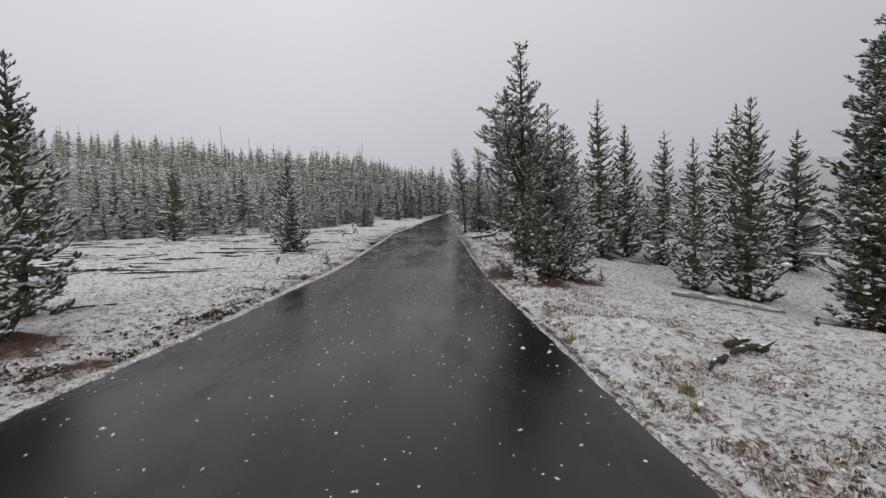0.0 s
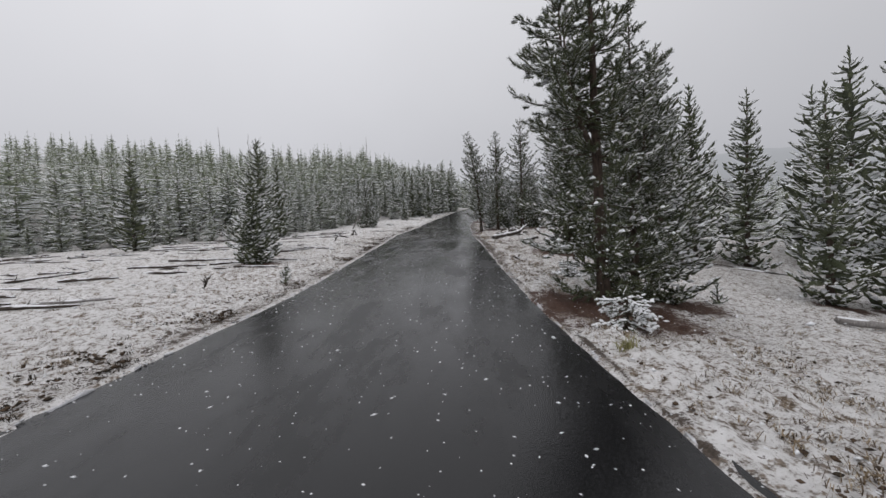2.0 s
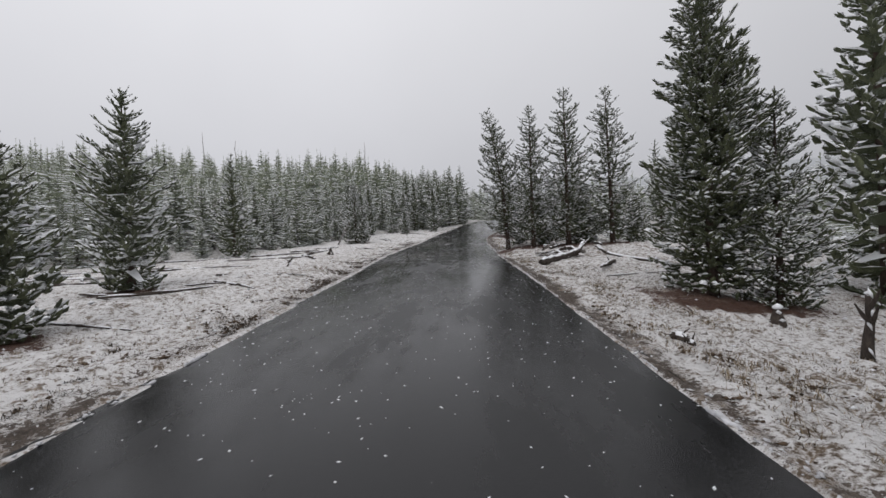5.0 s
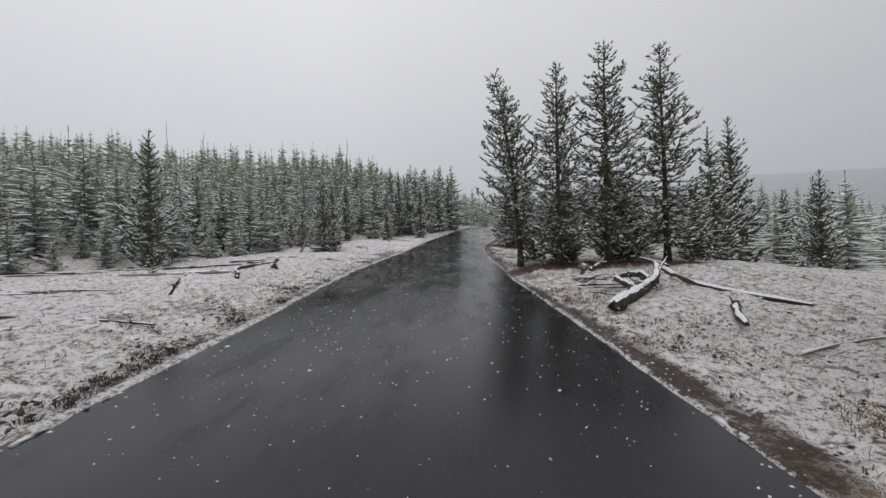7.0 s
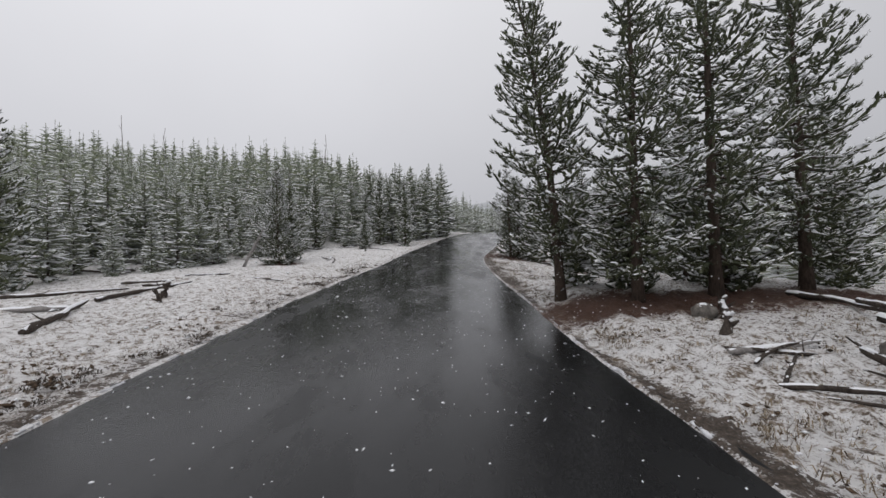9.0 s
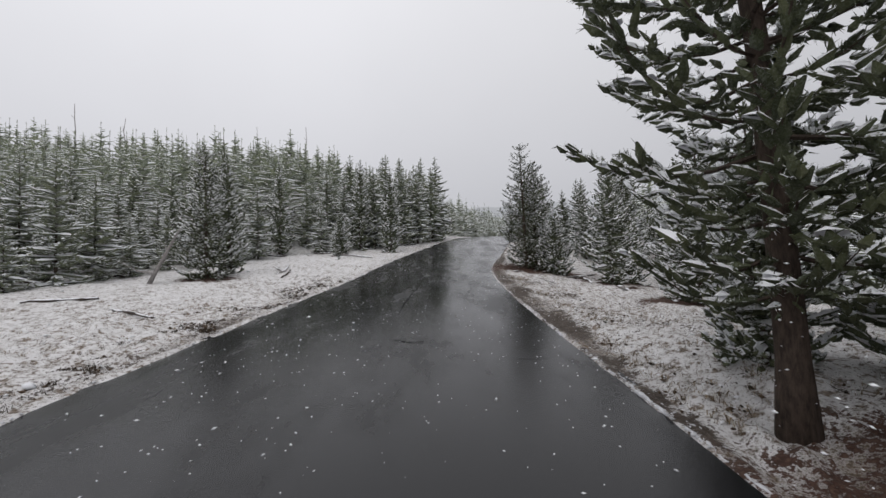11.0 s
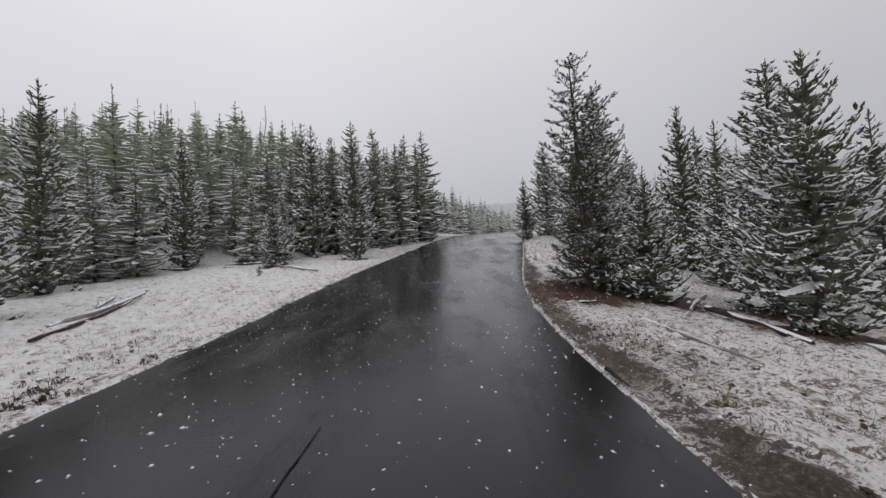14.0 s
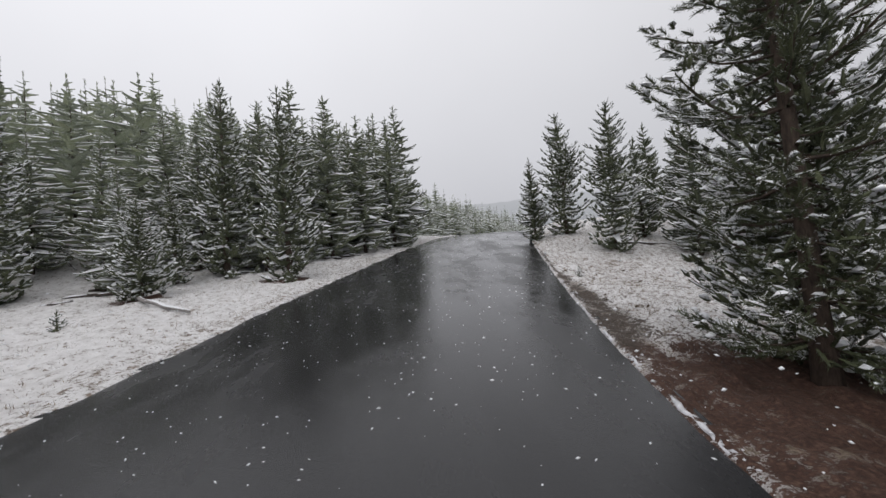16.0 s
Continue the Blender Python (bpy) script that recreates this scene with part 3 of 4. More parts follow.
def build_ground():
    xs = spaced([(-1500, 150), (-300, 25), (-100, 6), (-40, 1.6), (-16, 0.35), (-8, 0.14), (-3.2, 0.16), (-0.6, 0.5), (0.9, 0.09), (5, 0.15), (9, 0.35), (18, 1.5), (40, 6), (100, 25), (300, 150), (1500, 1)])
    ys = spaced([(-600, 80), (-40, 8), (-4, 0.19), (58, 0.35), (75, 1.0), (110, 5), (200, 30), (500, 150), (2000, 1)])
    v = np.zeros((len(ys), len(xs), 3), np.float32)
    bare = np.zeros((len(ys), len(xs)), np.float32)
    deep = np.zeros((len(ys), len(xs)), np.float32)
    duff = np.zeros((len(ys), len(xs)), np.float32)
    for i, y in enumerate(map(float, ys)):
        l, r, wood = edges(y)
        for j, x in enumerate(map(float, xs)):
            z = ground_z(x, y)
            d = max(x - r, l - x)
            if -1.5 < d < 40 and -6 < y < 90:
                rise = smooth(-0.02, 0.5, d)
                z += rise * (0.10 * noise.noise((x * 0.5, y * 0.5, 3)) + 0.07 * noise.noise((x * 1.7, y * 1.7, 7)))
                if d < 12:
                    z += rise * 0.085 * noise.noise((x * 5.0, y * 5.0, 1)) + smooth(-0.03, 0.12, d) * 0.04 * noise.noise((x * 11, y * 11, 5))
                    bare[i, j] = bareness(x, y, l, r)
                    duff[i, j] = smooth(0.1, 0.45, under_pines(x, y))
                    if d == x - r and d >= 3:
                        bare[i, j] = max(bare[i, j], 0.17 + 0.18 * noise.noise((x * 0.6, y * 0.6, 44)))
            if d < 0.1:
                z += 0.03 - 0.12 * smooth(0.06, -0.2, d + 0.03 * noise.noise((x * 2, y * 2, 9)))if d > -0.25 else -0.09
            if x < l:
                deep[i, j] = smooth(38, 47, y) * smooth(0.1, 0.8, l - x) + 0.25 * smooth(1, 4, l - x) * (1 - smooth(38, 47, y))
            v[i, j] = (x, y, z)
    n = len(xs)
    a = (np.arange(len(ys) - 1)[:, None] * n + np.arange(n - 1)[None]).ravel()
    me = mesh_of("ground", v.reshape(-1, 3), np.column_stack([a, a + 1, a + n + 1, a + n]), GROUND, True)
    me.attributes.new("bare", "FLOAT", "POINT").data.foreach_set("value", bare.ravel())
    me.attributes.new("duff", "FLOAT", "POINT").data.foreach_set("value", duff.ravel())
    me.attributes.new("snow_depth", "FLOAT", "POINT").data.foreach_set("value", deep.ravel())
    return tagged(new("ground", me), "snow-dusted meadow with dead grass showing through", "ground", kind="structure")


def build_road():
    ys = spaced([(-40, 2), (-4, 0.4), (80, 1.5), (160, 1)])
    cols = np.linspace(0, 1, 15)
    v = []
    for y in map(float, ys):
        l, r, wood = edges(y)
        for c in cols:
            x = l - 0.12 + (r - l + 0.24) * c
            v.append((x, y, road_z(y) + 0.03 * (1 - (2 * c - 1) ** 2) + 0.004 * noise.noise((x, y * 0.4, 0))))
    n = len(cols)
    a = (np.arange(len(ys) - 1)[:, None] * n + np.arange(n - 1)[None]).ravel()
    me = mesh_of("road", v, np.column_stack([a, a + 1, a + n + 1, a + n]), ASPHALT, True)
    return tagged(new("road", me), "narrow wet dark asphalt road through snow", "road", kind="structure")


build_ground()
build_road()


# ---- roadside pines ----
DARK = "dark green lodgepole pine dusted with fresh snow"
HEIGHT = (6.3, 6.3, 6.3, 8.5, 8.5, 3.2, 6.3, 6.3, 6.3, 6.3, 6.3, 6.3)
HERO = [pine_meshes(11, 6.3, 0.42, CLOSE, twigs=11, tops=2, up=0.5),
        pine_meshes(12, 6.3, 0.38, MIDDLE, twigs=8, size=1.2, gap=0.25, limbed=False, up=0.6),
        pine_meshes(13, 6.3, 0.36, MIDDLE, twigs=8, size=1.2, gap=0.25, needles=SNOWY_NEEDLES, limbed=False, up=0.45),
        pine_meshes(14, 8.5, 0.36, CLOSE, bare=0.15, gap=0.26, per=6, twigs=12, up=0.4, hook=0.25, lean=-0.1, full=0.5, droop=0.0, snow=0.2, clump=0.06, size=1.15),
        pine_meshes(15, 8.5, 0.39, CLOSE, bare=0.11, gap=0.29, per=6, twigs=11, up=0.35, hook=0.22, full=0.66, snow=0.2, droop=0.15, wander=1.3, clump=0.06, size=1.15),
        pine_meshes(16, 3.2, 0.56, MIDDLE, bare=0.02, gap=0.17, per=7, twigs=10, size=0.95, limbed=False, up=0.4, full=0.7),
        pine_meshes(17, 6.3, 0.42, NEAREST, bare=0.06, gap=0.29, per=6, twigs=17, needles=SHADY_NEEDLES, up=0.3, droop=0.05, hook=0.26, full=0.6, snow=0.25, wander=1.8, clump=0.05, belly=0.4),
        pine_meshes(18, 6.3, 0.37, NEAREST, bare=0.03, gap=0.29, per=6, twigs=16, needles=SHADY_NEEDLES, up=0.35, droop=0.12, hook=0.24, full=0.66, snow=0.2, wander=1.5, clump=0.04, belly=0.3, tops=3),
        pine_meshes(19, 6.3, 0.46, CLOSE, bare=0.02, gap=0.22, per=7, twigs=13, size=1.1, up=0.4, hook=0.25, full=0.7, snow=0.4, clump=0.06, wander=1.4),
        pine_meshes(20, 6.3, 0.44, MIDDLE, twigs=8, size=1.2, gap=0.25, needles=SNOWY_NEEDLES, limbed=False, tops=2, wander=1.3, up=0.5, full=0.7),
        pine_meshes(21, 6.3, 0.4, DISTANT, twigs=4.5, size=1.3, gap=0.27, spray=0.2, needles=SNOWY_NEEDLES, limbed=False, up=0.4),
        pine_meshes(22, 6.3, 0.36, CLOSE, bare=0.06, gap=0.17, per=9, twigs=17, size=1.1, needles=SHADY_NEEDLES, up=0.35, droop=0.15, hook=0.22, full=0.6, snow=0.35, clump=0.05, wander=1.2, belly=0.35, tops=2)]
# kind, x, y and the height of the tip
ROADSIDE = [(7, 2.65, 12.2, 7.3), (7, 3.55, 12.9, 5.6), (8, 4.3, 13.6, 5.2), (2, 9.4, 22.8, 9.0), (1, 11.15, 23.3, 7.7), (2, 12.7, 22.1, 7.0),
            (2, 10.9, 16.5, 5.3), (1, 13.2, 16.5, 6.9), (10, 16.4, 21.3, 8.1), (10, 17.0, 23.6, 7.4), (10, 21.1, 22.8, 7.1), (11, 13.1, 11.2, 7.5), (1, -6.4, 5.1, 4.25),
            (1, -7.4, 6.7, 4.7), (5, -7.4, 18.7, 3.75), (9, -9.4, 23.3, 6.35), (1, -10.1, 23.9, 5.2), (10, -19.4, 27.5, 7.2), (1, -15.0, 37.3, 8.3), (11, 5.1, 22.35, 7.4),
            (8, 6.05, 21.7, 4.7), (3, 1.95, 33.5, 8.6), (4, 3.05, 32.3, 8.4), (4, 4.85, 32.7, 9.3), (4, 7.2, 33.2, 9.4), (1, 13.6, 38.6, 8.4), (2, 11.9, 37.4, 7.6),
            (1, 22.2, 45.6, 5.7), (1, 19.6, 40.7, 5.7), (1, 17.5, 38.2, 5.6), (1, 5.9, 35.2, 6.4), (2, 4.4, 36.6, 5.2), (5, 8.7, 33.9, 4.2), (5, 3.7, 33.9, 4.4),
            (5, 5.9, 33.8, 4.9), (5, 2.7, 34.6, 4.0), (6, 3.78, 48.5, 8.2), (8, 4.35, 49.0, 7.5), (5, 5.0, 47.9, 5.0), (9, 6.25, 45.3, 6.5), (2, 9.3, 55.1, 6.9),
            (1, 10.4, 54.1, 9.0), (2, 9.6, 51.5, 7.5), (8, 8.0, 47.8, 7.6), (2, 10.9, 47.9, 6.4), (10, 12.9, 46.6, 6.4), (10, 16.9, 53.0, 6.1), (10, 16.0, 56.2, 6.4),
            (10, 14.6, 55.6, 6.6), (10, 10.7, 58.8, 8.8), (10, 9.9, 57.4, 7.8), (8, 5.7, 39.7, 5.9), (8, -9.4, 45.9, 7.6), (2, -9.0, 46.9, 7.5), (9, 7.3, 62.0, 10.0),
            (10, 6.2, 63.0, 8.3), (9, 7.45, 58.2, 8.9), (10, 9.8, 60.2, 8.2), (10, 10.5, 58.6, 8.2), (5, -6.5, 55.5, 6.0), (2, -3.4, 57.2, 9.4), (2, -5.8, 58.5, 10.4),
            (2, -11.3, 50.7, 9.2), (2, -10.6, 56.2, 9.6), (2, -6.8, 57.5, 7.0), (10, 13.0, 56.8, 9.0), (10, 11.8, 62.5, 9.5),
            (10, 15.3, 57.7, 6.5), (10, 17.2, 57.4, 7.3), (10, 19.9, 59.4, 6.6), (10, 19.8, 56.7, 7.0), (10, 22.9, 58.6, 6.4), (10, 21.9, 55.6, 7.3), (10, 25.9, 58.5, 6.9),
            (10, 25.0, 56.8, 7.6), (10, 28.4, 56.2, 7.2), (10, 13.7, 59.5, 7.4), (10, 24.0, 53.0, 6.2), (10, 27.5, 51.5, 6.4)]
TURNED = {19: 183, 21: 0}
for i, (k, x, y, top) in enumerate(ROADSIDE):
    pine(HERO[k], x, y, 1.03 * (top - ground_z(x, y)) / HEIGHT[k], TURNED.get(i, (i * 77) % 360), DARK, tilt=-1.5 if i == 0 else random.uniform(-1.8, 0.8))

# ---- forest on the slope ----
# snowy edge pines, their needle colour also lightened as painted haze
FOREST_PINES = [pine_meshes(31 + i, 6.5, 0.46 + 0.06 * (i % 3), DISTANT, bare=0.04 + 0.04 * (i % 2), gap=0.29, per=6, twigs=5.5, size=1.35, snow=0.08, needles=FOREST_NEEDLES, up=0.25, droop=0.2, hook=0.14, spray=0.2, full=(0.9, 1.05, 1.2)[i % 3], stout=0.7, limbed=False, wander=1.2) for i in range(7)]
FAR_PINES = [pine_meshes(51 + i, 6.5, 0.54 + 0.06 * (i % 3), REMOTE, bare=0.03, gap=(0.31, 0.42)[i // 3], per=(8, 7)[i // 3], size=1.6, snow=0.0, needles=HAZED_NEEDLES, up=0.2, droop=0.2, hook=0.1, spray=(0.19, 0.24)[i // 3], full=(1.0, 1.2)[i % 2], stout=0.5, limbed=False, wander=2.0) for i in range(6)]
rg = np.random.default_rng(5)
taken = [(x, y) for k, x, y, top in ROADSIDE]
near_list, far_list = [], []
for _ in range(34000):
    y = rg.uniform(26, 135)
    l, r, wood = edges(round(y, 1))
    x = wood - 80 * rg.random() ** 1.25
    deep = wood - x
    gap = 1.24 + 0.034 * min(deep, 20) if deep < 30 else 2.6
    if all((x - a) ** 2 + (y - b) ** 2 > gap * gap for a, b in taken):
        taken.append((x, y))
        (near_list if deep < 6 and 28 < y < 76 else far_list).append((x, y, deep))
for x, y, deep in near_list[:150]:
    size = rg.uniform(0.34, 0.72) + 0.16 * rg.random() ** 4 + 0.24 * smooth(1, 8, deep) + 0.55 * smooth(55, 63, y) * (1 - 0.75 * smooth(1.5, 7, deep)) - 0.15 * (rg.random() < 0.15)
    pine(FOREST_PINES[rg.integers(7)], x, y, size, rg.uniform(0, 360), "slender snow-frosted pine at the edge of the forest, paled as by haze", "forest edge pines")


def joined_forest(name, places, label, low=0.5, high=1.04, needles=HAZED_NEEDLES):
    root = new(name)
    for nm, slot in (("trunks", 0), ("needles", 2), ("snow", 3)):
        vs, fs, ls, base, data = [], [], [], 0, []
        for me in FAR_PINES:
            v = np.zeros(len(me[slot].vertices) * 3, np.float32)
            me[slot].vertices.foreach_get("co", v)
            f = np.zeros(len(me[slot].loops), np.int32)
            me[slot].loops.foreach_get("vertex_index", f)
            q = np.zeros(len(me[slot].vertices), np.float32)
            if slot == 2:
                me[slot].attributes["lee"].data.foreach_get("value", q)
            data.append((v.reshape(-1, 3), f.reshape(-1, 3), q))
        r2 = np.random.default_rng(9)
        for x, y, deep in places:
            k, s, a = r2.integers(3) + (3 if deep > 9 else 0), (low + (high - low) * (0.8 * r2.random() + 0.55 * r2.random() ** 4)) * (0.56 + 0.44 * smooth(0.5, 12, deep) if deep else 1) + (0.5 * smooth(55, 64, y) * (1 - 0.7 * smooth(1.5, 8, deep)) if deep else 0), r2.uniform(0, 6.28)
            v, f, q = data[k]
            ls.append(q)
            m = np.array([[math.cos(a), -math.sin(a), 0], [math.sin(a), math.cos(a), 0], [0, 0, 1]]) * s
            vs.append(v @ m.T + np.array([x, y, ground_z(x, y) - 0.05]))
            fs.append(f + base)
            base += len(v)
        me = mesh_of(nm, np.concatenate(vs), np.concatenate(fs), (BARK, 0, needles, SNOW)[slot])
        if slot == 2:
            me.attributes.new("lee", "FLOAT", "POINT").data.foreach_set("value", np.concatenate(ls))
        tagged(part(nm, me, root), kind="stuff")
    return tagged(root, label, "forest", kind="stuff")


joined_forest("forest", near_list[150:] + [p for p in far_list if p[2] < 11], "dense snowy pine forest along the meadow, haze painted in", 0.62, 1.02)
joined_forest("upper_forest", [p for p in far_list if p[2] >= 11], "snowy pine forest climbing the slope, paled by painted haze", 0.56, 0.92, UPPER_HAZE_NEEDLES)
right_list = []
for _ in range(9000):
    y, x = rg.uniform(8, 130), 8 + 72 * rg.random() ** 1.3
    l, r, wood = edges(round(y, 1))
    if x > r + (17 if y < 38 else 10) and len(right_list) < 430 and all((x - a) ** 2 + (y - b) ** 2 > 6 for a, b in taken):
        taken.append((x, y))
        right_list.append((x, y, 0))
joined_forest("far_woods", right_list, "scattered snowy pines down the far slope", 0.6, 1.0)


# ---- fallen logs ----
LOGS = [
    (8.06, 13.39, 11.27, 12.56, 0.1, 0.02), (8.58, 11.42, 6.51, 7.88, 0.02, 0.05),
    (5.42, 30.3, 5.82, 26.3, 0.09, 0.02), (2.51, 29.40, 3.87, 29.69, 0.05, 0.02), (3.40, 30.54, 4.40, 31.86, 0.07, 0.05), (5.81, 47.27, 5.12, 44.27, 0.08, 0.03),
    (3.38, 45.65, 3.48, 43.42, 0.03, 0.0), (2.54, 29.53, 3.39, 29.26, 0.04, 0.02), (5.93, 32.34, 5.56, 30.38, 0.07, 0.03), (4.08, 17.50, 4.06, 17.06, 0.03, 0.02),
    (5.10, 50.04, 4.87, 48.92, 0.06, 0), (8.14, 59.10, 11.71, 57.60, 0.07, 0.0), (-9.22, 33.94, -12.96, 33.27, 0.07, 0.02), (-7.48, 31.28, -9.43, 34.54, 0.08, 0.06),
    (-9.69, 35.15, -9.26, 38.38, 0.07, 0.05), (-7.49, 24.90, -6.58, 25.06, 0.045, 0.02), (-13.42, 36.08, -10.46, 37.18, 0.06, 0.02), (-20.25, 35.59, -16.87, 35.45, 0.07, 0.02),
    (-21.59, 22.27, -20.04, 23.35, 0.07, 0.02), (-13.85, 16.10, -12.99, 18.08, 0.05, 0.02), (-15.96, 15.04, -14.67, 16.22, 0.05, 0.02), (-9.45, 12.35, -7.25, 12.84, 0.045, 0.02),
    (-11.74, 11.20, -12.27, 12.90, 0.04, 0.01), (-7.28, 7.11, -6.50, 7.51, 0.03, 0.01), (-12.24, 26.31, -16.02, 25.94, 0.08, 0.03), (-21.22, 37.37, -24.77, 36.02, 0.08, 0.02),
    (-9.14, 22.06, -6.90, 23.01, 0.05, 0.03), (-17.34, 26.22, -16.11, 26.82, 0.07, 0.02), (-9.85, 17.76, -9.61, 18.62, 0.045, 0.01), (-15.14, 43.16, -18.67, 41.75, 0.07, 0.02),
    (-6.88, 46.24, -7.67, 49.72, 0.06, 0.03), (-8.99, 56.26, -7.37, 56.55, 0.07, 0.02), (-8.79, 55.31, -8.43, 55.93, 0.05, 0.02), (-6.74, 55.75, -4.10, 53.14, 0.065, 0.03),
    (-7.36, 60.49, -5.28, 59.87, 0.08, 0.02), (-6.95, 59.64, -4.96, 58.51, 0.06, 0.01), (-7.00, 47.27, -8.16, 49.33, 0.05, 0.02), (-12.02, 59.72, -10.51, 58.73, 0.04, 0.02),
    (-6.31, 45.39, -7.39, 49.03, 0.045, 0.03), (6.17, 44.72, 5.00, 41.02, 0.06, 0.0), (4.29, 47.74, 6.97, 50.43, 0.05, 0.06), (2.43, 46.44, 3.24, 46.96, 0.035, 0.0),
    (7.33, 49.36, 4.95, 46.57, 0.06, 0.02), (6.53, 22.75, 9.32, 23.98, 0.09, 0.05), (6.99, 23.78, 9.71, 25.11, 0.08, 0.12), (9.70, 21.80, 12.70, 21.12, 0.06, 0.02),
    (10.29, 22.38, 13.67, 20.99, 0.06, 0.02), (1.97, 18.17, 2.16, 17.91, 0.07, 0.0), (3.31, 23.80, 5.54, 24.80, 0.026, 0.02),
]


def shell(bits, pts, radii, sides=7, span=1.0):
    """A strip of snow that lies along the top of a log."""
    pts = np.asarray(pts, float)
    tan = unit(np.gradient(pts, axis=0))
    side = unit(np.cross(tan, [0, 0, 1.0]))
    up = np.cross(side, tan)
    ang = np.linspace(-span, span, sides)
    v = (pts[:, None] + side[:, None] * (np.sin(ang)[None, :, None] * radii[:, None, None] * 1.04) + up[:, None] * ((np.cos(ang)[None, :, None] * 1.0 + 0.32 * np.cos(ang * 1.3)[None, :, None]) * radii[:, None, None])).reshape(-1, 3)
    f = []
    for i in range(len(pts) - 1):
        for j in range(sides - 1):
            p = i * sides + j
            f += [(p, p + sides, p + 1), (p + 1, p + sides, p + sides + 1)]
    bits.add(v, f)


def fallen_log(x0, y0, x1, y1, r, lift, seed, wood=None, label="fallen grey log capped with fresh snow", up=0.0, cap=1.0):
    r2 = np.random.default_rng(seed)
    root = new("fallen_log")
    root.location = (x0, y0, ground_z(x0, y0))
    n = 9
    s = np.linspace(0, 1, n)
    px, py = x0 + (x1 - x0) * s, y0 + (y1 - y0) * s
    wob = np.cumsum(r2.normal(0, 0.3 * r, (n, 3)), axis=0) + np.outer(np.sin(np.pi * s), [(y0 - y1) * r2.normal(0, 0.05), (x1 - x0) * r2.normal(0, 0.05), 0])
    z = np.array([ground_z(float(a), float(b)) for a, b in zip(px, py)]) + r * 0.75 + lift * s + up * s
    pts = np.column_stack([px - x0, py - y0, z - root.location[2]]) + wob * [1, 1, 0.35]
    rad = r * (1.1 - 0.5 * s) * r2.uniform(0.88, 1.1, n) * np.minimum(1, 0.7 + 4 * np.minimum(s, 1 - s))
    bits = Bits()
    tube(bits, pts, rad, 9)
    bits.v[-1] += r2.normal(0, 0.11 * r, bits.v[-1].shape)
    part("trunk", bits.mesh("trunk", wood or DEADWOOD, True), root)
    bits = Bits()
    shell(bits, pts, rad * r2.uniform(0.62, 1.08, n) * np.where(r2.random(n) < 1 - cap, 0.5, 1.0), 7, 1.08 * (0.45 + 0.55 * cap))
    part("snow", bits.mesh("snow", SNOW, True), root, "white snow cap")
    for k in range(int(r2.integers(1, 4))):
        i = int(r2.integers(1, n - 1))
        d = unit(np.array([*r2.normal(0, 1, 2), r2.uniform(0.15, 0.9)]))
        ln = r * r2.uniform(1.6, 5.0)
        bits = Bits()
        tube(bits, [pts[i], pts[i] + d * ln * 0.5, pts[i] + d * ln + [0, 0, 0.1 * ln]], [rad[i] * 0.4, rad[i] * 0.28, rad[i] * 0.1], 5)
        part("branch_stub", bits.mesh("branch_stub", wood or DEADWOOD), root)
    return tagged(root, label, "log", "fallen logs")


for i, (a, b, c, d, r, lift) in enumerate(LOGS):
    fallen_log(a, b, c, d, r * 0.85, lift, 100 + i, None if i % 3 else GREYWOOD, "thin fallen log with a strip of snow" if r < 0.05 else "fallen grey log capped with fresh snow")


def fallen_tree(x, y, limbs_list, seed, label):
    """A dead tree lying with its broken butt forward and forked limbs behind; (name, points over the ground, radii)."""
    r2 = np.random.default_rng(seed)
    root = new("fallen_tree")
    root.location = (x, y, ground_z(x, y))
    for nm, pts, r0, r1 in limbs_list:
        p = np.array([(a - x, b - y, ground_z(a, b) + c - root.location[2]) for a, b, c in pts])
        n = 24
        u, s = np.linspace(0, 1, len(p)), np.linspace(0, 1, n)
        p = np.column_stack([np.interp(s, u, p[:, i]) for i in range(3)])
        p[1:-1] = (p[:-2] + 2 * p[1:-1] + p[2:]) / 4
        p += np.cumsum(r2.normal(0, 0.09 * r1, (n, 3)), axis=0)
        rad = (r0 + (r1 - r0) * s) * r2.uniform(0.88, 1.12, n)
        rad[:2] *= [0.4, 0.85]
        bits = Bits()
        tube(bits, p, rad, 11)
        bits.v[-1] += r2.normal(0, 0.055 * r0, bits.v[-1].shape)
        way = unit(p[1] - p[0])
        bits.v[-1][:11] -= np.outer(r2.uniform(-0.6, 1.3, 11) * r0, way)
        bits.v[-1][-2] += way * r0 * 0.9
        for k in range(3 if nm == "trunk" else 1):
            i = int(r2.integers(3, n - 1))
            d = unit(np.array([*r2.normal(0, 1, 2), r2.uniform(0.0, 0.8)]))
            tube(bits, [p[i], p[i] + d * r0 * 1.3, p[i] + d * r0 * r2.uniform(1.8, 2.6)], [rad[i] * 0.35, rad[i] * 0.25, rad[i] * 0.08], 5)
        wood = part(nm, bits.mesh(nm, DEADWOOD, True), root)
        bits = Bits()
        shell(bits, p, rad * r2.uniform(0.72, 1.05, n), 9, 0.85)
        bits.v[-1] += r2.normal(0, 0.06 * r0, bits.v[-1].shape)
        part("snow", bits.mesh("snow", SNOW, True), wood, "thick fresh snow")
    return tagged(root, label, "log")


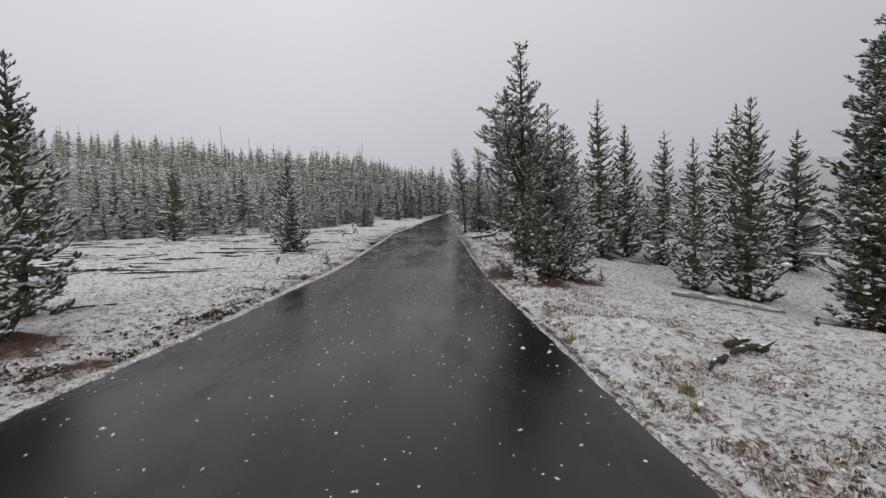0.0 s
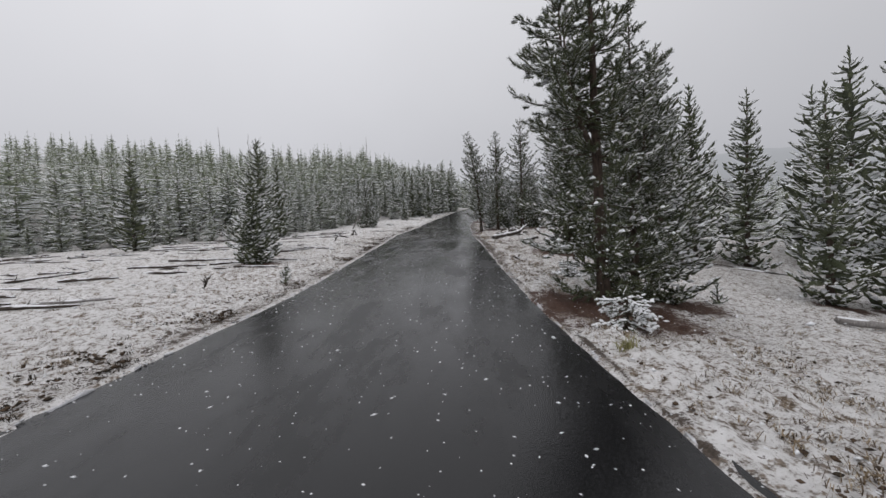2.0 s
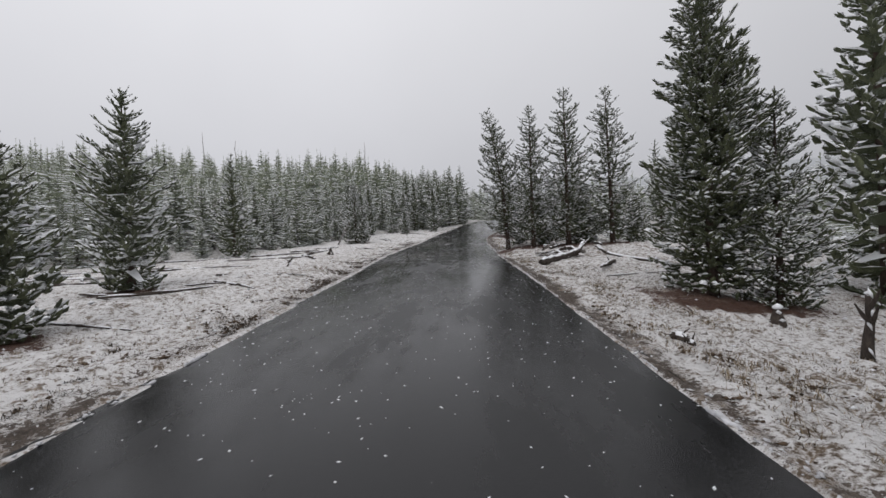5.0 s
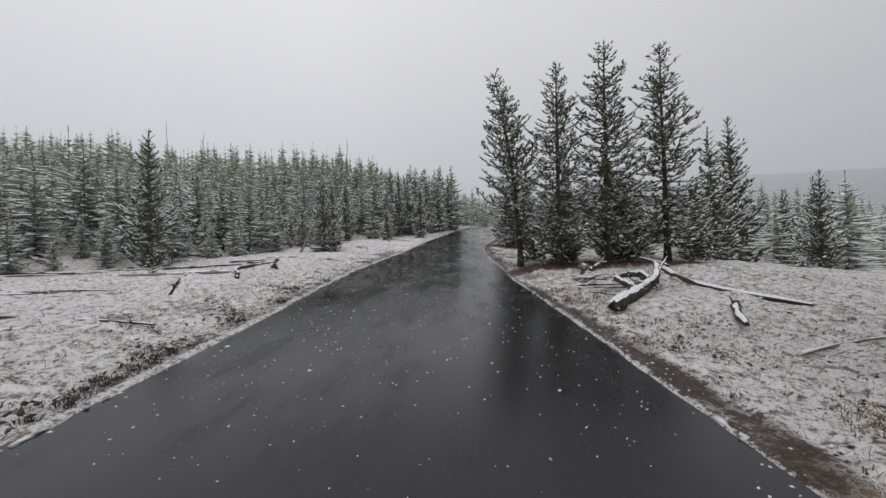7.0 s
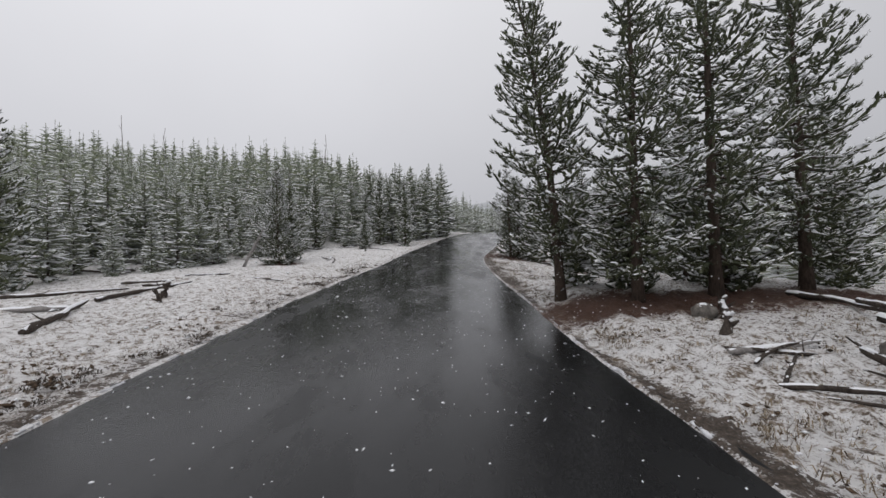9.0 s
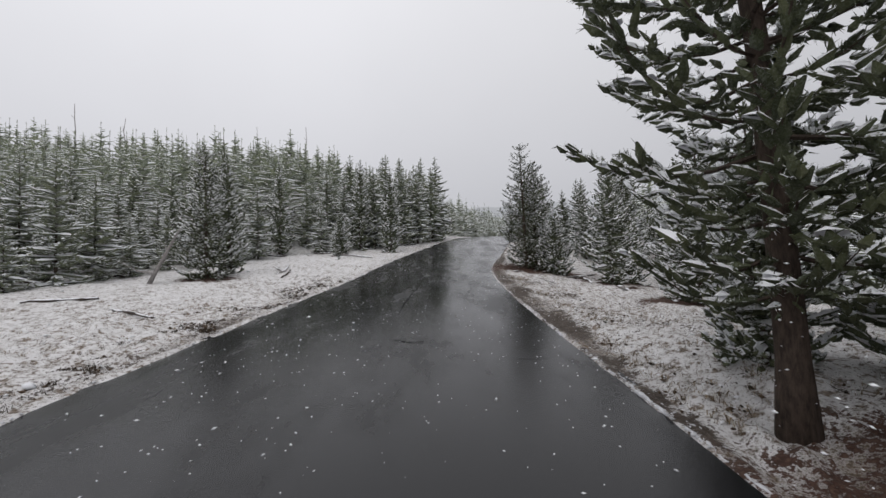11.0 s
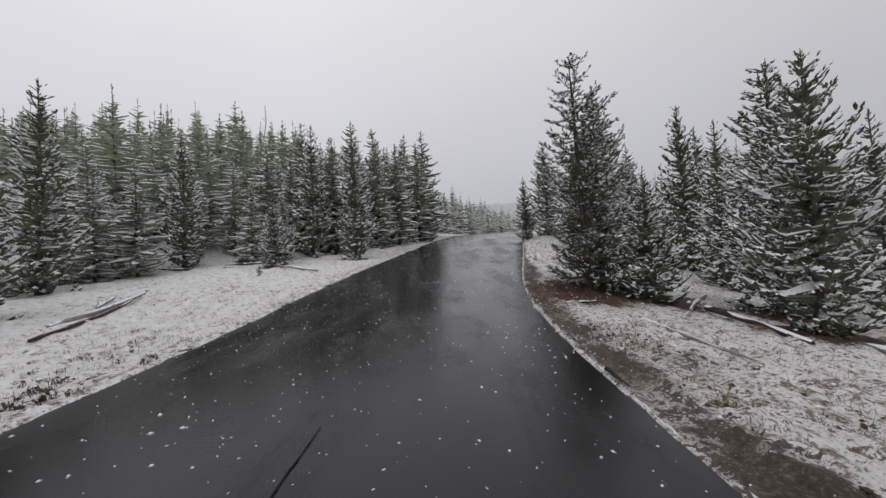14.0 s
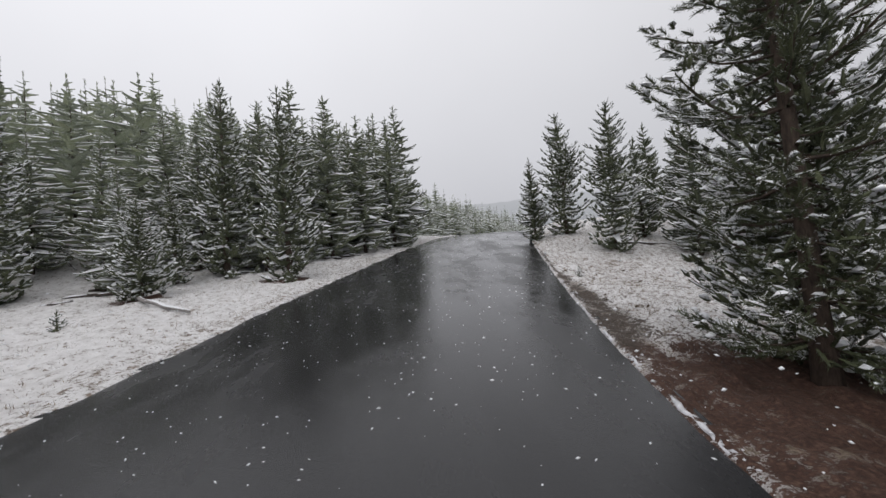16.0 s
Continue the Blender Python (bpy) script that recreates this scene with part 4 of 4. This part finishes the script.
fallen_tree(1.98, 25.7, [("trunk", [(1.98, 25.7, 0.13), (2.75, 26.55, 0.16), (3.45, 27.3, 0.22), (3.85, 27.75, 0.32)], 0.13, 0.085),
                         ("limb", [(3.1, 27.1, 0.15), (2.92, 27.4, 0.27), (3.1, 28.0, 0.26), (3.35, 28.7, 0.3)], 0.08, 0.035),
                         ("limb", [(3.8, 27.7, 0.3), (4.1, 28.25, 0.5), (4.4, 28.9, 0.52), (4.5, 29.8, 0.45)], 0.075, 0.03),
                         ("limb", [(3.75, 27.6, 0.2), (3.6, 27.95, 0.38), (3.3, 28.15, 0.34), (3.1, 28.25, 0.25)], 0.085, 0.045),
                         ("limb", [(3.9, 27.85, 0.35), (4.2, 28.2, 0.55), (4.45, 28.4, 0.72)], 0.035, 0.015)], 301, "forked dead tree lying under thick fresh snow")

fallen_log(3.5, 4.7, 2.85, 4.1, 0.036, 0.0, 601, None, "dark broken branch lying on the snowy grass", cap=0.1)
fallen_log(4.5, 5.29, 3.52, 4.72, 0.055, 0.03, 602, None, "dark broken log lying on the snowy grass", cap=0.35)
fallen_log(3.95, 5.28, 4.55, 5.6, 0.05, 0.03, 603, None, "dark broken log lying on the snowy grass", cap=0.4)
fallen_log(4.5, 26.4, 3.5, 24.9, 0.075, 0.02, 305, None, "snow-covered log lying towards the road")
r3 = np.random.default_rng(77)
for i in range(9):
    x, y, a = r3.uniform(2.2, 4.4), r3.uniform(27.6, 29.6), r3.uniform(0, 6.28)
    fallen_log(x, y, x + r3.uniform(0.5, 1.3) * math.cos(a), y + r3.uniform(0.5, 1.3) * math.sin(a), r3.uniform(0.014, 0.03), 0.12, 620 + i, None, "broken dead branch beside a fallen tree", cap=0.6)
for i in range(125):
    x, y = r3.uniform(-27, -7.5), r3.uniform(9, 41)
    if x < edges(y)[2] + 1 or (-13 < x < -6 and 26 < y < 37):
        continue
    a, ln = r3.normal(0, 0.28), r3.uniform(0.9, 3.8)
    fallen_log(x, y, x + ln * math.cos(a), y + ln * math.sin(a), r3.uniform(0.022, 0.048), 0.01, 400 + i, None, "thin fallen log with a strip of snow")
for i in range(30):
    y = r3.uniform(36, 68)
    x = edges(y)[2] - r3.uniform(-0.6, 4)
    a, ln = r3.uniform(-0.6, 0.6), r3.uniform(1.2, 3.0)
    fallen_log(x, y, x - ln * math.cos(a), y + ln * math.sin(a), r3.uniform(0.04, 0.08), 0.05, 500 + i, GREYWOOD if i % 2 else None, "snowy windfall log under the forest edge")


# ---- stumps, snags, rocks and shrubs ----
def dead_snag(x, y, h, r, tilt=(0.0, 0.0), forks=3, seed=0, wood=None, label="", name="dead_snag"):
    """A standing dead stem with bare forks and a dab of snow on top."""
    r2 = np.random.default_rng(seed)
    root = new(name)
    root.location = (x, y, ground_z(x, y) - 0.05)
    s = np.linspace(0, 1, 6)
    pts = np.column_stack([tilt[0] * h * s, tilt[1] * h * s, h * s]) + np.cumsum(r2.normal(0, 0.012 * h, (6, 3)), axis=0) * [1, 1, 0.2]
    bits = Bits()
    tube(bits, pts, r * (1.1 - 0.75 * s) + 0.004, 7)
    part("stem", bits.mesh("stem", wood or DEADWOOD, True), root)
    for k in range(forks):
        i = int(r2.integers(1, 5))
        d = unit(np.array([*r2.normal(0, 1, 2), r2.uniform(0.2, 1.2)]))
        ln = h * r2.uniform(0.2, 0.5) if h < 2.2 else r2.uniform(0.2, 0.7)
        bits = Bits()
        tube(bits, [pts[i], pts[i] + d * ln * 0.5 + [0, 0, -0.02 * ln], pts[i] + d * ln + [0, 0, 0.15 * ln]], [r * 0.6, r * 0.4, r * 0.15] if h < 2.2 else [0.03, 0.02, 0.008], 5)
        part("fork", bits.mesh("fork", wood or DEADWOOD), root)
    bits = Bits()
    lumps(bits, pts[-1:] + [[0, 0, r * 0.25]], np.array([[1.0, 0.2, 0.1]]), np.array([r * 0.9]), np.array([r * 0.8]), np.array([r * 0.5]), True)
    if name == "tree_stump":
        q = pts[1:] + r2.normal(0, 0.3 * r, pts[1:].shape) - [[0, r * 0.5, 0]]
        lumps(bits, q, np.tile([[0.1, 0.2, 1.0]], (len(q), 1)) + r2.normal(0, 0.2, q.shape), np.full(len(q), h * 0.1), np.full(len(q), r * 0.4), np.full(len(q), r * 0.3), True)
    tagged(part("snow", bits.mesh("snow", SNOW, True), root, "clinging snow"), kind="stuff")
    return tagged(root, label, "snag")


dead_snag(-6.1, 13.8, 0.36, 0.03, (0.5, 0.0), 9, 1, None, "twisted dark dead branch standing in the snow")
dead_snag(-7.5, 28.4, 0.42, 0.03, (0.6, 0.1), 10, 2, None, "twisted dark dead branch standing in the snow")
dead_snag(-8.3, 35.6, 0.45, 0.1, (0.4, 0.0), 8, 3, None, "torn root end of a fallen tree")
dead_snag(-7.7, 34.7, 0.4, 0.05, (-0.3, 0.0), 6, 4, None, "low tangle of bare dead twigs")
dead_snag(4.3, 18.3, 0.85, 0.06, (0.08, 0.0), 4, 5, None, "broken stump plastered with snow", "tree_stump")
dead_snag(2.97, 30.0, 0.3, 0.08, (0.3, 0.1), 2, 6, None, "snow-plastered broken stump beside the pines", "tree_stump")
dead_snag(4.55, 19.9, 0.3, 0.12, (0, 0), 0, 7, None, "short cut stump with a snow cap", "tree_stump")
dead_snag(6.9, 19.8, 0.8, 0.11, (0.7, -0.1), 6, 9, None, "upturned root of a fallen tree under snow")
dead_snag(9.15, 9.3, 0.3, 0.05, (0.1, 0), 3, 8, None, "short dark stub beside a fallen log", "tree_stump")
for k, (x, y, h, tx, ty) in enumerate(((-46.0, 80.5, 9.5, 0.02, 0.0), (-41.0, 82.0, 8.6, 0.0, 0.0), (-16.5, 80.0, 8.6, 0.0, 0.0))):
    dead_snag(x, y, h, 0.075, (tx, ty), 5, 20 + k, GREYWOOD, "tall bare grey snag above the forest")
for k, (x, y, h, tx) in enumerate(((-21.0, 41.0, 3.2, 0.8), (-19.2, 41.4, 2.6, -0.35), (-18.6, 40.8, 1.6, -0.2), (-10.6, 44.5, 2.0, 0.5))):
    dead_snag(x, y, h, 0.07, (tx, 0.1), 3, 30 + k, GREYWOOD, "leaning pale dead pole at the forest edge")


def boulder(x, y, r, seed):
    r2 = np.random.default_rng(seed)
    root = new("boulder")
    root.location = (x, y, ground_z(x, y))
    for nm, mat, sc, dz in (("stone", STONE, (1, 0.85, 0.8), 0.15), ("snow", SNOW, (0.62, 0.52, 0.3), 0.66)):
        bm = bmesh.new()
        bmesh.ops.create_icosphere(bm, subdivisions=3, radius=r)
        for v in bm.verts:
            k = 1 + 0.22 * noise.noise(v.co * 2.2 / r + Vector((seed, 0, 0))) + 0.08 * noise.noise(v.co * 6 / r)
            v.co = Vector((v.co.x * sc[0] * k, v.co.y * sc[1] * k, v.co.z * sc[2] * k + dz * r))
        me = bpy.data.meshes.new(nm)
        bm.to_mesh(me)
        bm.free()
        for p in me.polygons:
            p.use_smooth = True
        me.materials.append(mat)
        part(nm, me, root)
    return tagged(root, "grey boulder with a thick cap of snow", "rock")


boulder(3.4, 31.0, 0.19, 3)
boulder(4.4, 29.3, 0.16, 5)


BUSH = [pine_meshes(72 + i, 0.72, 1.25, CLOSE, bare=0.05, gap=0.09, per=6, twigs=18, size=0.6, needles=SNOWY_NEEDLES, up=0.2, droop=0.35, hook=-0.1, full=0.35, snow=0.9, clump=0.06, wander=1.6) for i in range(2)]
for i, (x, y, size) in enumerate(((2.25, 10.35, 0.85), (2.9, 15.3, 0.8), (3.4, 14.6, 0.9), (3.9, 14.9, 0.8))):
    pine(BUSH[i % 2], x, y, size, i * 70, "low pine bush bowed under clinging fresh snow", "low pine bushes", 0.02)
SAPLING = pine_meshes(71, 0.8, 0.5, MIDDLE, bare=0.03, gap=0.1, per=5, twigs=8, size=0.55, limbed=False)
for i, (x, y, s) in enumerate(((-4.5, 14.7, 0.62), (-5.1, 16.2, 0.4), (-12.2, 33.9, 0.7), (-6.4, 13.3, 0.25), (3.2, 15.9, 0.3), (5.6, 13.5, 0.7), (-9.2, 47.2, 0.9), (-5.9, 52.5, 0.5), (8.8, 55.5, 0.8), (4.0, 53.8, 0.35))):
    pine(SAPLING, x, y, s, i * 50, "tiny snow-dusted pine sapling", "pine saplings", 0.01)


# ---- small cover: dead grass, weeds, clods and the falling snow ----
def scatter_grass():
    r2 = np.random.default_rng(21)
    bits = Bits()
    pts = []
    while len(pts) < 13000:
        y = r2.uniform(0.5, 62)
        l, r, wood = edges(round(y, 1))
        d = r2.exponential(2.2) + 0.1
        right = r2.random() < 0.56
        x = r + d if right else l - d
        if d > (9 if right else 12) or noise.noise((x * 0.8, y * 0.8, 2)) < r2.uniform(-0.55, 0.25) or bareness(x, y, l, r) > 0.3:
            continue
        pts.append((x, y, ground_z(x, y) + 0.01, 1.0 if d < 2.5 else 0.75))
    p = np.array(pts)
    for k in range(4):
        n = len(p)
        az, tilt = r2.uniform(0, 6.28, n), r2.uniform(0.25, 1.25, n)
        ln = r2.uniform(0.03, 0.1, n) * p[:, 3]
        d = np.column_stack([np.cos(az) * np.sin(tilt), np.sin(az) * np.sin(tilt), np.cos(tilt)])
        o = p[:, :3] + np.column_stack([r2.normal(0, 0.025, (n, 2)), np.zeros(n)])
        w = np.column_stack([-np.sin(az), np.cos(az), np.zeros(n)]) * 0.0032
        v = np.stack([o - w, o + w, o + d * ln[:, None]], axis=1).reshape(-1, 3)
        bits.add(v, np.arange(3 * n).reshape(-1, 3))
    return tagged(new("dead_grass", bits.mesh("dead_grass", STRAW)), "dead straw-coloured grass poking through thin snow", "grass", kind="stuff")


def scatter_clods(name, mat, count, seed, place, low, high, label, cat):
    r2 = np.random.default_rng(seed)
    bits = Bits()
    p = np.array([place(r2) for _ in range(count)])
    s = r2.uniform(low, high, count) * r2.uniform(0.5, 1.0, count)
    way = np.column_stack([r2.normal(0, 1, (count, 2)), r2.normal(0, 0.15, count)])
    lumps(bits, p, way, s * r2.uniform(0.9, 1.8, count), s * r2.uniform(0.6, 1.0, count), s * r2.uniform(0.4, 0.8, count), True)
    return tagged(new(name, bits.mesh(name, mat, True)), label, cat, kind="stuff")


def verge(r2, left, spread, lo, hi, first=0.12):
    while True:
        y = r2.uniform(lo, hi)
        l, r, wood = edges(round(y, 1))
        d = first + abs(r2.normal(0, spread))
        x = l - d if left else r + d
        if noise.noise((x * 1.1, y * 1.1, 12 + left)) > r2.uniform(-0.2, 0.5) and (first < 0.01 or bareness(x, y, l, r) < (0.3 if spread > 2 else 0.5)):
            return x, y, ground_z(x, y) + 0.02


scatter_grass()
def scatter_tufts(name, mat, count, seed, left, first, spread, lo, hi, ln, label):
    """Clumps of bent blades along one verge."""
    r2 = np.random.default_rng(seed)
    p = np.array([verge(r2, left, spread, lo, hi, first) for _ in range(count)])
    size = r2.uniform(0.5, 1.2, count)
    bits = Bits()
    for k in range(10):
        az, tilt = r2.uniform(0, 6.28, count), r2.uniform(0.2, 1.1, count)
        d = np.column_stack([np.cos(az) * np.sin(tilt), np.sin(az) * np.sin(tilt), np.cos(tilt)])
        o = p + np.column_stack([r2.normal(0, 0.03, (count, 2)), np.full(count, -0.02)])
        m = o + d * (ln * size * 0.6)[:, None]
        e = m + (d * [1.0, 1.0, 0.1]) * (ln * size * r2.uniform(0.3, 0.7, count))[:, None] - [0, 0, 0.015]
        w = np.column_stack([-np.sin(az), np.cos(az), np.zeros(count)]) * (0.0036 * size)[:, None]
        v = np.stack([o - w, o + w, m + w, m - w, e], axis=1).reshape(-1, 3)
        bits.add(v, (np.array([(0, 1, 2), (0, 2, 3), (3, 2, 4)])[None] + (np.arange(count) * 5)[:, None, None]).reshape(-1, 3))
    return tagged(new(name, bits.mesh(name, mat)), label, "grass", kind="stuff")


scatter_tufts("verge_grass", STRAW, 1300, 41, False, 0.28, 0.55, 1, 50, 0.085, "bent straw-coloured grass tufts dusted with snow")
scatter_tufts("field_grass", STRAW, 1500, 42, False, 0.9, 2.4, 1, 34, 0.07, "short snow-dusted grass tufts in the meadow")
scatter_tufts("dark_weeds", DARKWEED, 1100, 43, True, 0.16, 0.5, 0.5, 46, 0.09, "dark dead weeds along the verge")
scatter_tufts("meadow_grass", STRAW, 900, 44, True, 0.8, 2.2, 0.5, 50, 0.06, "short snow-dusted grass tufts in the meadow")


def grass_clump(x, y, size, seed, label):
    """One upright clump of coarse bent blades."""
    r2 = np.random.default_rng(seed)
    bits = Bits()
    n = 70
    az, tilt = r2.uniform(0, 6.28, n), np.abs(r2.normal(0, 0.45, n))
    d = np.column_stack([np.cos(az) * np.sin(tilt), np.sin(az) * np.sin(tilt), np.cos(tilt)])
    o = np.array([x, y, ground_z(x, y) - 0.02]) + np.column_stack([r2.normal(0, 0.2 * size, (n, 2)), np.zeros(n)])
    ln = (size * r2.uniform(0.5, 1.1, n))[:, None]
    m = o + d * ln * 0.6
    e = m + d * [1.5, 1.5, 0.6] * ln * 0.45
    w = np.column_stack([-np.sin(az), np.cos(az), np.zeros(n)]) * 0.005
    bits.add(np.stack([o - w, o + w, m + w, m - w, e], axis=1).reshape(-1, 3), (np.array([(0, 1, 2), (0, 2, 3), (3, 2, 4)])[None] + (np.arange(n) * 5)[:, None, None]).reshape(-1, 3))
    return tagged(new("grass_clump", bits.mesh("grass_clump", SEDGE)), label, "grass", "grass clumps")


for i, (x, y, size) in enumerate(((1.66, 5.0, 0.2), (2.2, 3.4, 0.15), (1.95, 4.3, 0.12), (1.75, 9.2, 0.24), (2.0, 3.0, 0.13))):
    grass_clump(x, y, size, 60 + i, "pale yellow-green grass clump beside the road")
scatter_clods("weed_clumps", WEED, 1800, 31, lambda r2: verge(r2, True, 0.6, 0.5, 44, 0.2), 0.012, 0.045, "dark frosted weeds along the verge", "weeds")
scatter_clods("verge_litter", WEED, 1500, 32, lambda r2: verge(r2, False, 0.9, 0.5, 55), 0.01, 0.035, "brown litter and dirt clods along the verge", "litter")
scatter_clods("dark_clods", DARKWEED, 300, 35, lambda r2: verge(r2, True, 0.5, 0.5, 10, 0.15), 0.02, 0.06, "dark clumps of dead weed poking through the snow", "weeds")
scatter_clods("field_litter", DARKWEED, 1100, 36, lambda r2: verge(r2, False, 2.6, 0.5, 40, 0.4), 0.008, 0.03, "dark twigs and clods scattered over the snow", "litter")
scatter_clods("snow_clods", SNOW, 3200, 33, lambda r2: verge(r2, r2.random() < 0.5, 2.6, 0.5, 60), 0.01, 0.03, "small lumps of snow on the grass", "snow")
scatter_clods("edge_slush", SLUSH, 1500, 34, lambda r2: verge(r2, r2.random() < 0.5, 0.05, 0.5, 60, 0.0), 0.01, 0.03, "grey slush along the edge of the asphalt", "slush")


def flake_place(r2):
    while True:
        x, y, z = r2.uniform(-3.0, 1.9), r2.uniform(0.5, 54), r2.uniform(0.1, 1.5)
        if math.hypot(x + 0.5, z - 1.5) > 0.8:
            return x, y, z + road_z(y)


scatter_clods("falling_snow", SNOW, 12000, 35, flake_place, 0.0025, 0.0125, "sparse white snowflakes hanging in the air", "snowfall")


# ---- road details ----
def ribbon(name, line, width, label):
    bits = Bits()
    r2 = np.random.default_rng(4)
    v = []
    for (x, y), (x2, y2) in zip(line, line[1:]):
        for s in np.linspace(0, 1, 12, endpoint=False):
            v.append((x + (x2 - x) * s, y + (y2 - y) * s))
    v = np.array(v)
    d = unit(np.gradient(v, axis=0))
    nrm = np.column_stack([-d[:, 1], d[:, 0]])
    v = v + nrm * r2.normal(0, 0.004, (len(v), 1))
    w = width * r2.uniform(0.35, 1.2, (len(v), 1)) * (0.15 + 0.85 * np.sin(np.pi * np.linspace(0, 1, len(v)))[:, None])
    a, b = v - nrm * w, v + nrm * w
    out = np.zeros((2 * len(v), 3))
    out[0::2, :2], out[1::2, :2] = a, b
    for i in range(len(out)):
        l, r, wood = edges(float(out[i, 1]))
        c = (out[i, 0] - l) / (r - l)
        out[i, 2] = road_z(float(out[i, 1])) + 0.03 * (1 - (2 * c - 1) ** 2) + 0.007
    k = np.arange(len(v) - 1) * 2
    me = mesh_of(name, out, np.column_stack([k, k + 1, k + 3, k + 2]), SEAM)
    return tagged(new(name, me), label, "road seam", kind="structure")


ribbon("road_seam", [(-1.35, 38.7), (-1.32, 39.7), (-1.27, 40.4), (-1.2, 41.3), (-1.1, 42.4)], 0.022, "dark tarred lane joint in the asphalt")
ribbon("road_crack", [(-1.32, 36.7), (-1.0, 36.5), (-0.6, 36.55)], 0.018, "short dark crack across the asphalt")
ribbon("road_crack", [(0.25, 35.75), (0.6, 35.6), (0.95, 35.7)], 0.006, "short dark crack across the asphalt")


def slush_ridge(name, left, lo, hi, label):
    """A broken ridge of ploughed slush on the lip of the asphalt."""
    ys = np.arange(lo, hi, 0.06)
    r2 = np.random.default_rng(8)
    bits = Bits()
    run = []
    for y in map(float, ys):
        l, r, wood = edges(y)
        high = noise.noise((y * 1.7, 3.0, 9.0 + left)) + 0.5 * noise.noise((y * 6.0, 1.0, 2.0 + left))
        if high > (-0.25 if lo > 30 else 0.1):
            e = l - 0.02 if left else r + 0.02
            run.append((e + 0.035 * noise.noise((y * 2.6, 7.0, float(left))), y, road_z(y) + 0.004, 0.010 + 0.02 * max(0.0, high + 0.3)))
        elif len(run) > 2:
            p = np.array(run)
            tube(bits, p[:, :3], p[:, 3], 6)
            bits.v[-1] += r2.normal(0, 0.007, bits.v[-1].shape)
            run = []
        else:
            run = []
    if len(run) > 2:
        p = np.array(run)
        tube(bits, p[:, :3], p[:, 3], 6)
        bits.v[-1] += r2.normal(0, 0.007, bits.v[-1].shape)
    return tagged(new(name, bits.mesh(name, SLUSH, True)), label, "slush", kind="stuff")


slush_ridge("slush_ridge", False, 33.0, 60.0, "pale slush ridge along the lip of the asphalt")
slush_ridge("slush_ridge", False, 1.0, 33.0, "broken pale slush along the lip of the asphalt")
slush_ridge("slush_ridge", True, 1.0, 33.0, "broken pale slush along the lip of the asphalt")


# ---- hazy ridge beyond the valley ----
def ridge():
    m, t, b = material("painted_haze_ridge", 1.0, 0.0)
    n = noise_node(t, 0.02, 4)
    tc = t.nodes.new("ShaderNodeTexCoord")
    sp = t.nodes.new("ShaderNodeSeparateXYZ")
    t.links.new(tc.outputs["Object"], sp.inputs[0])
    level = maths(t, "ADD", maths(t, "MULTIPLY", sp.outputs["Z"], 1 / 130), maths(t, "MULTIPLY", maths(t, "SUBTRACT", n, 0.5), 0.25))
    # haze painted as a glowing grey that pales with height
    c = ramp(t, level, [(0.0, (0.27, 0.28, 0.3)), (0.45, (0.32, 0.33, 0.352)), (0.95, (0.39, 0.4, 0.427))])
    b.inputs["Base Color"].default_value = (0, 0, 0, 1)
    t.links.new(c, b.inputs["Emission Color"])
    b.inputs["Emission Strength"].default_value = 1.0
    v, f = [], []
    n = 90
    for i in range(n):
        a = radians(-12 + 92 * i / (n - 1))
        hgt = 118 * smooth(0, 12, i) * (1 - 0.35 * smooth(40, 90, i)) + 12 * noise.noise((i * 0.11, 0, 0)) + 4 * noise.noise((i * 0.5, 3, 0))
        for k in range(6):
            d = 620 + 40 * k
            v.append((d * math.sin(a), 25 + d * math.cos(a), -25 + (hgt + 25) * smooth(0, 1, k / 5)))
    for i in range(n - 1):
        for k in range(5):
            p = i * 6 + k
            f.append((p, p + 6, p + 7, p + 1))
    return tagged(new("backdrop", mesh_of("backdrop", v, f, m, True)), "pale wooded ridge with snowfall haze painted into its glow", "ridge", kind="structure")


ridge()
